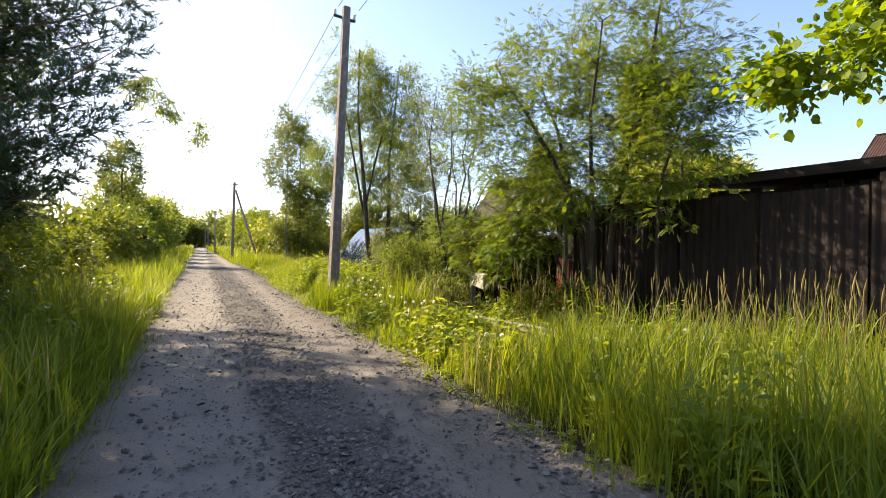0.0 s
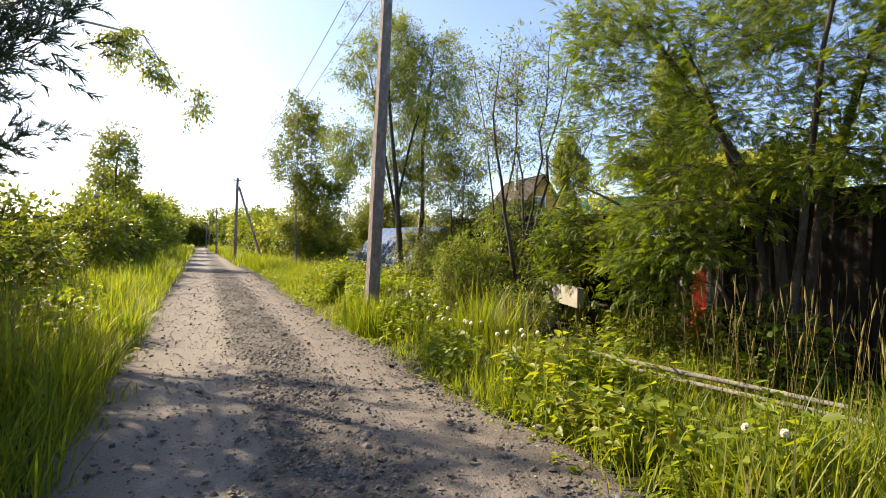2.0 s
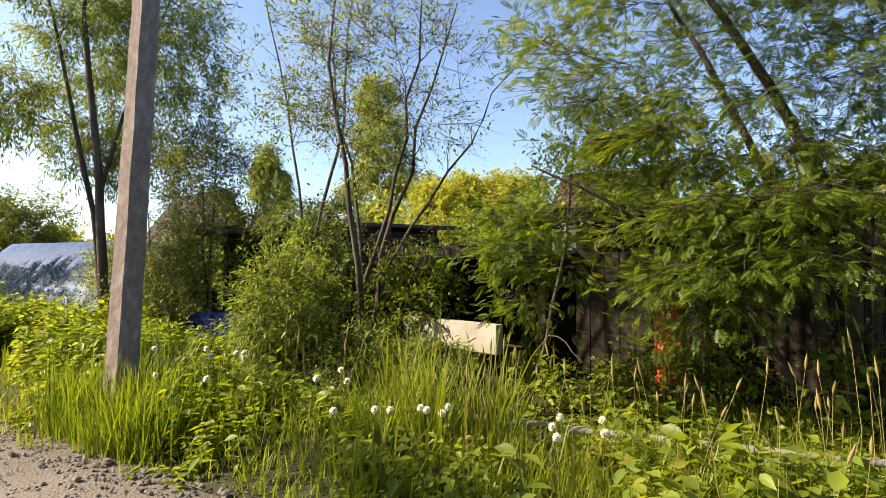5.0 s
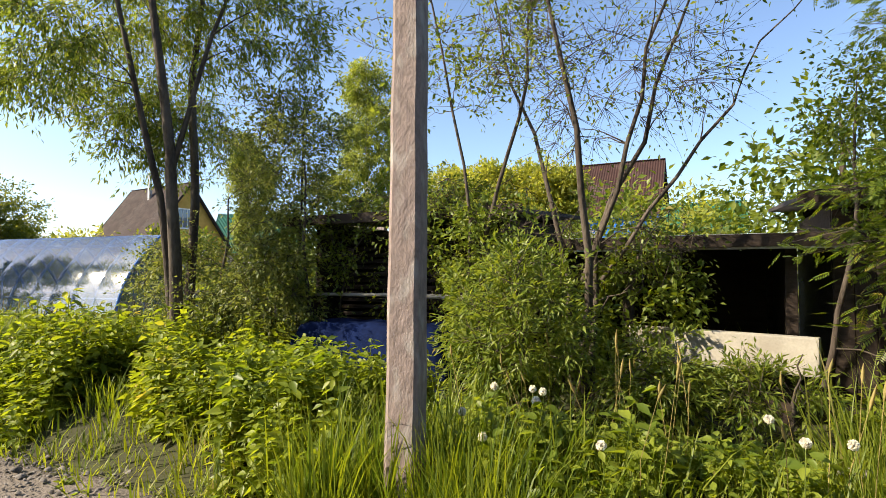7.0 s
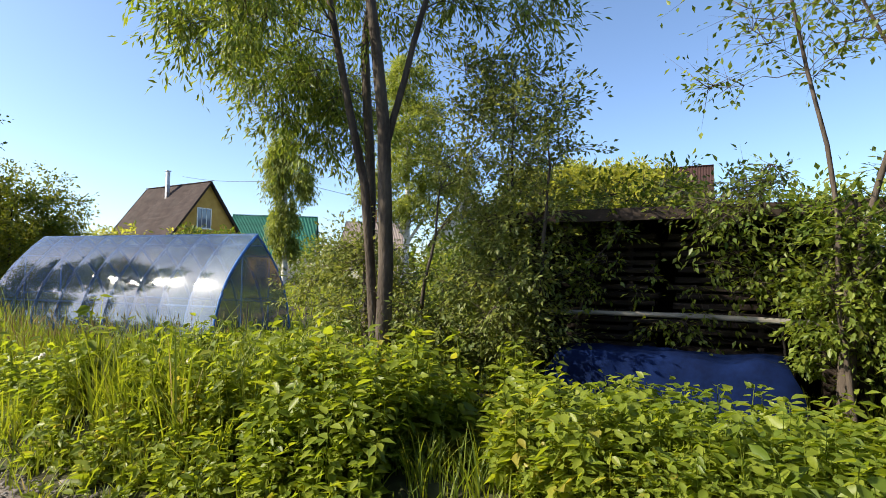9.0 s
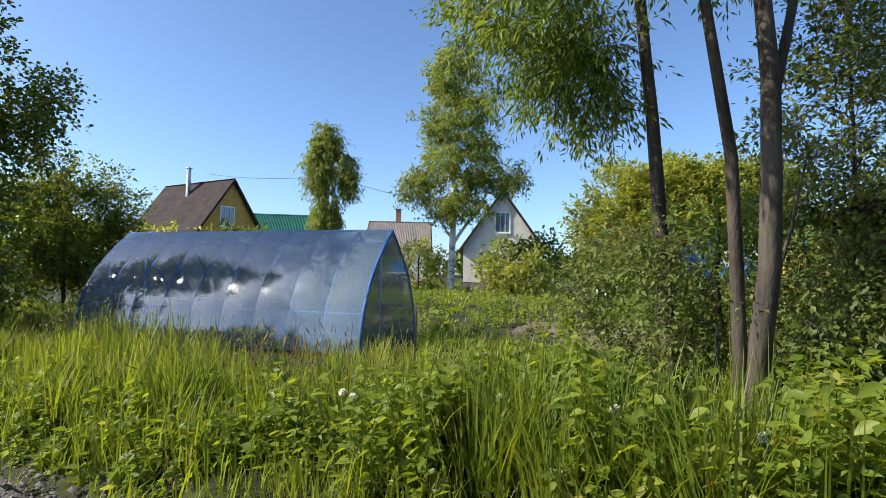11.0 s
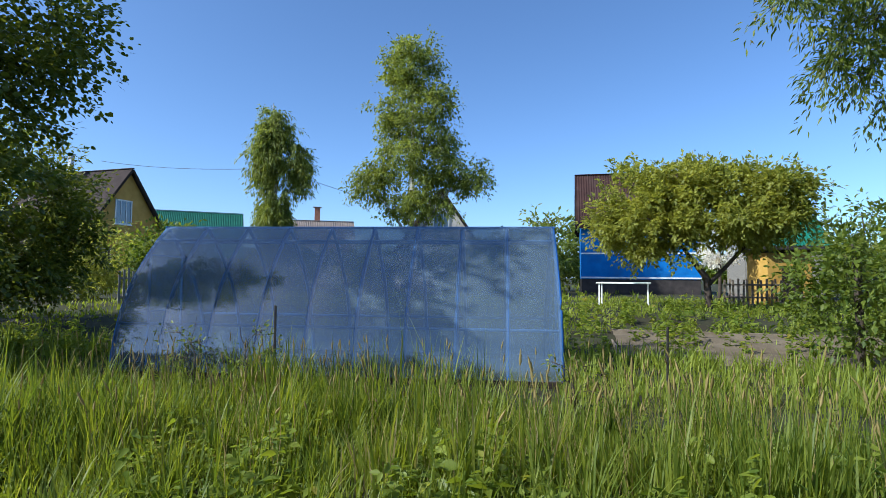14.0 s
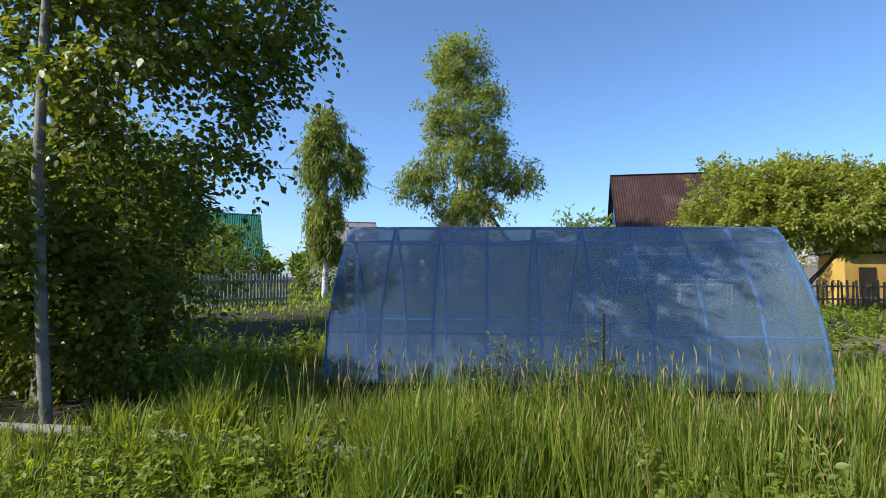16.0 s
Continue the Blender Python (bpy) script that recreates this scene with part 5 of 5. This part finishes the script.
tree("apple_tree", "spreading old apple tree on the garden lawn", "tree",
     [[(18.0, 16.4, 0.4, 0.11), (18.0, 16.4, 1.4, 0.10), (17.7, 17.2, 2.4, 0.05), (17.5, 18.2, 3.2, 0.02)], [(18.0, 16.4, 1.2, 0.07), (18.1, 15.4, 2.3, 0.05), (18.2, 14.2, 3.2, 0.02)]],
     [((18.0, 18.1, 3.4), (1.6, 1.9, 1.7), 120), ((18.2, 15.0, 3.6), (1.6, 1.6, 1.5), 110), ((17.8, 16.3, 3.1), (1.5, 2.6, 0.6), 60), ((18.1, 16.6, 4.1), (1.3, 1.7, 0.9), 60)], LEAF, "apple", 140, 0.14, 0.27, 54)


def far_bush(label, c, r, n, mat, leaf_size, seed, per=34, name="bush", cat="bush"):
    x, y, z = c
    g = float(lie(x, y))
    tree(name, label, cat, [[(x, y, g, 0.07), (x, y, g + z, 0.05), (x + 0.1, y, z + r[2] * 0.7, 0.015)]], [(c, r, n)], LEAF, mat, int(per * 1.5), leaf_size * 1.4, min(r) * 0.2, seed, flat=0.9)


# garden shrubs between the greenhouse and the houses
k = 100
for c, r, n, mt, lf in (((12.2, 13.2, 1.3), (1.4, 1.6, 1.3), 60, "bush", 0.1), ((11.0, 11.0, 1.6), (1.5, 1.5, 1.6), 60, "willow", 0.1), ((14, 10.5, 1.7), (1.6, 1.6, 1.6), 60, "apple", 0.1),
                        ((9.2, 16.4, 1.2), (1.0, 1.2, 1.0), 60, "bush", 0.075), ((7.4, 15.8, 1.3), (1.0, 1.2, 1.2), 60, "willow", 0.075), ((9.4, 14.0, 1.5), (1.2, 1.2, 1.4), 60, "apple", 0.085),
                        ((24, 24, 1.5), (1.5, 2.0, 1.3), 50, "apple", 0.15), ((30, 24.5, 2.0), (2, 2.2, 1.9), 50, "bush", 0.18), ((33, 27.0, 2.2), (2, 2.0, 2.0), 50, "birch", 0.18),
                        ((28, 31, 1.8), (2, 2.2, 1.7), 50, "apple", 0.17), ((30, 37, 2.0), (2.2, 2.5, 1.9), 50, "bush", 0.18), ((20, 37, 1.8), (1.6, 1.8, 1.7), 50, "bush", 0.15),
                        ((16, 38, 1.8), (1.6, 1.6, 1.7), 50, "apple", 0.15), ((26, 42, 2.0), (2.4, 2.4, 1.9), 50, "bush", 0.2), ((17, 46, 2.2), (2.4, 2.4, 2.2), 50, "apple", 0.2), ((10, 36, 1.8), (1.6, 1.8, 1.7), 60, "bush", 0.13),
                        ((28, 48, 2.2), (2.6, 2.6, 2.1), 50, "apple", 0.2), ((44, 19.5, 3.5), (1.5, 1.5, 2.6), 50, "bush", 0.2), ((40, 22, 3.4), (2.5, 3, 3), 60, "birch", 0.25), ((24, 9.5, 2.4), (2.4, 2.2, 2.3), 60, "bush", 0.17),
                        ((27, 4, 3.0), (3, 3, 2.8), 60, "bush", 0.2), ((15.5, 6, 2.2), (2.2, 2.2, 2.2), 60, "willow", 0.13), ((20, 11.5, 1.6), (1.2, 1.3, 1.2), 40, "apple", 0.12), ((9.0, 8.2, 2.2), (1.3, 1.4, 1.8), 60, "bush", 0.1), ((5.3, 12.0, 1.3), (0.45, 0.55, 1.0), 90, "willow", 0.042), ((5.35, 10.5, 0.95), (0.5, 0.7, 0.7), 80, "bush", 0.05), ((23.0, 14.9, 2.6), (0.7, 0.8, 0.9), 40, "dandelion", 0.09)):
    k += 1
    # the white clump is a stand-in for a frame covered in white plastic
    far_bush("white leafy clump standing in for a plastic-covered frame" if mt == "dandelion" else "leafy green garden shrub", c, r, n, mt, lf, k)

# left of the lane
def pine_tree(x0, y0, seed, low):
    rng = np.random.default_rng(seed)
    base = np.array([x0, y0, 0.0])
    root = thing("pine_tree", "dark pine with long-needled boughs over the lane verge", "tree", at=tuple(base))
    Q = stem_nodes([(x0, y0, 0, 0.15), (x0 + 0.05, y0 + 0.05, 2.3, 0.12), (x0, y0, 5, 0.07), (x0, y0 + 0.1, 7.6, 0.015)], 16, 0.02, rng)
    V, F = tube(Q[:, :3], Q[:, 3], 9)
    piece("trunk", mesh_of("trunk", V - base, F, M["pine_bark"], True), root)
    tubes, P, D = [], [], []
    for z in np.arange(low, 7.4, 0.34):
        c = np.array([np.interp(z, Q[:, 2], Q[:, 0]), np.interp(z, Q[:, 2], Q[:, 1]), z])
        for q in range(6):
            a = rng.uniform(0, 6.283)
            L = max(min(2.1, 0.68 * (7.6 - z)), 0.3) * rng.uniform(0.75, 1.15)
            d = np.array([math.cos(a), math.sin(a), 0.12])
            pts = np.array([c + d * L * s + np.array([0, 0, 0.28 * L * s * s]) for s in np.linspace(0, 1, 6)])
            tubes.append(tube(pts, np.linspace(0.022, 0.005, 6), 4))
            for s in np.linspace(0.25, 1, 11):
                o = c + d * L * s + np.array([0, 0, 0.28 * L * s * s])
                for w in range(7):
                    dd = d * 0.8 + rng.normal(0, 0.55, 3) + np.array([0, 0, 0.35])
                    e = o + dd * rng.uniform(0.08, 0.28)
                    P.append(e)
                    D.append(dd)
    V, F = join(tubes)
    tagged(piece("branching", mesh_of("branching", V - base, F, M["pine_bark"], True), root), kind="stuff")
    P, D = np.array(P), np.array(D)
    V, F = scatter(*NEEDLE, frames(D, rng.normal(0, 1, P.shape), rng.uniform(0.2, 0.34, len(P))), P - base)
    piece("needles", mesh_of("needles", V, F, M["pine"]), root)
    return root


pine = pine_tree(-3.0, 7.7, 70, 1.2)
copy_thing(pine, pose(-4.4, 10.4, 0, 0, 0, 130))
tree("birch_tree", "birch with thin twigs hanging out over the lane", "tree",
     [[(-3.8, 13.2, 0, 0.10), (-3.7, 13.2, 3, 0.08), (-3.5, 13.1, 7, 0.02)], [(-3.65, 13.2, 3.6, 0.04), (-2.2, 13.0, 4.9, 0.025), (-0.9, 13.0, 4.75, 0.012), (-0.2, 13.0, 3.7, 0.004)]],
     [((-3.6, 13.2, 5.2), (1.0, 1.3, 1.9), 70), ((-1.25, 13.0, 4.6), (0.5, 0.35, 0.35), 16), ((-0.75, 13.0, 4.3), (0.25, 0.2, 0.4), 8), ((-0.2, 13.0, 3.85), (0.12, 0.12, 0.35), 6)],
     LEAF, "birch", 78, 0.065, 0.13, 71, bark="birch_bark", droop=0.6, twigs=True)
# the first two stand out of view, added only to shade lane and verge
for c, r, n, mt, lf, sd in (((-3.6, 3.9, 1.8), (1.3, 2.2, 1.6), 200, "birch", 0.075, 200), ((-3.5, 5.6, 1.9), (1.0, 1.3, 1.8), 120, "bush", 0.065, 201), ((-3.3, 9.4, 1.1), (1.0, 1.2, 1.1), 90, "aspen", 0.075, 202), ((-3.5, 12.0, 1.2), (1.1, 1.4, 1.2), 80, "bush", 0.08, 203),
                            ((-3.4, 15.0, 1.2), (1.1, 1.5, 1.2), 70, "aspen", 0.09, 204), ((-3.7, 18.5, 0.9), (1.0, 1.3, 0.9), 60, "willow", 0.07, 205), ((-3.4, 23, 1.4), (1.3, 2.0, 1.3), 70, "aspen", 0.12, 206),
                            ((-3.6, 28, 1.6), (1.5, 2.2, 1.6), 70, "bush", 0.13, 207), ((-4.0, 34, 1.8), (1.6, 2.4, 1.8), 70, "bush", 0.15, 208), ((-3.6, 41, 2.2), (1.6, 2.6, 2.2), 70, "bush", 0.18, 209),
                            ((-4.2, 50, 2.6), (2.0, 3.2, 2.6), 80, "bush", 0.2, 210), ((-4.6, 62, 3.0), (2.4, 4, 3.0), 80, "birch", 0.25, 211), ((-5, 78, 3.6), (3, 6, 3.6), 90, "bush", 0.3, 212), ((-6.4, 100, 4.4), (3.5, 8, 4.4), 90, "bush", 0.35, 213)):
    far_bush("green roadside shrub in tall grass", c, r, n, mt, lf, sd, per=44)
far_bush("pale-leaved birch beyond the cottage", (-4.3, 37, 5.0), (1.4, 1.6, 3.2), 120, "aspen", 0.12, 230, 40, "birch_tree", "tree")
far_bush("smaller birch beside the lane", (-5.6, 44, 4.2), (1.7, 1.8, 2.6), 70, "birch", 0.18, 231, 40, "birch_tree", "tree")
# right of the lane, far on
for c, r, n, mt, lf, sd in (((5.6, 37, 1.8), (2.0, 3, 1.8), 70, "bush", 0.16, 240), ((4.6, 43, 1.6), (1.4, 3, 1.5), 60, "apple", 0.18, 241), ((5.2, 52, 2.2), (2.2, 4, 2.2), 70, "bush", 0.2, 242),
                            ((5.4, 66, 2.6), (2.6, 5, 2.6), 70, "bush", 0.26, 243), ((5.6, 84, 3.0), (3, 7, 3.2), 70, "birch", 0.3, 244), ((4.8, 110, 3.6), (3, 9, 3.6), 70, "bush", 0.35, 245), ((0, 165, 5), (9, 6, 5), 110, "bush", 0.5, 246), ((10, 60, 3.5), (3, 4, 3.4), 70, "bush", 0.25, 247), ((-3, 152, 3.6), (6, 5, 3.6), 110, "aspen", 0.5, 248)):
    far_bush("green shrubs along the far lane", c, r, n, mt, lf, sd, per=44)

# distant woods closing the view
rng = np.random.default_rng(90)
chunks, tr_ = [], []
for q in range(170):
    a = rng.uniform(0, 6.283)
    d = rng.uniform(105, 150)
    x, y, h = math.cos(a) * d + 5, math.sin(a) * d + 20, rng.uniform(5, 9)
    if abs(x) < 7 and y > 0:
        continue
    P = in_blob(rng, (x, y, h * 0.5), (5, 5, h * 0.5), 220)
    chunks.append(scatter(*LEAF, frames(rng.normal(0, 1, P.shape), rng.normal(0, 1, P.shape), rng.uniform(1.5, 2.6, len(P))), P))
    tr_.append(tube([(x, y, 0), (x, y, h * 0.7)], [0.2, 0.08], 5))
tagged(new("far_woods", mesh_of("far_woods", *join(chunks), M["bush"])), "distant belt of green woods around the plots", "woods", kind="stuff")
tagged(new("far_trunks", mesh_of("far_trunks", *join(tr_), M["bark"])), "trunks of the distant woods", "woods", kind="stuff")
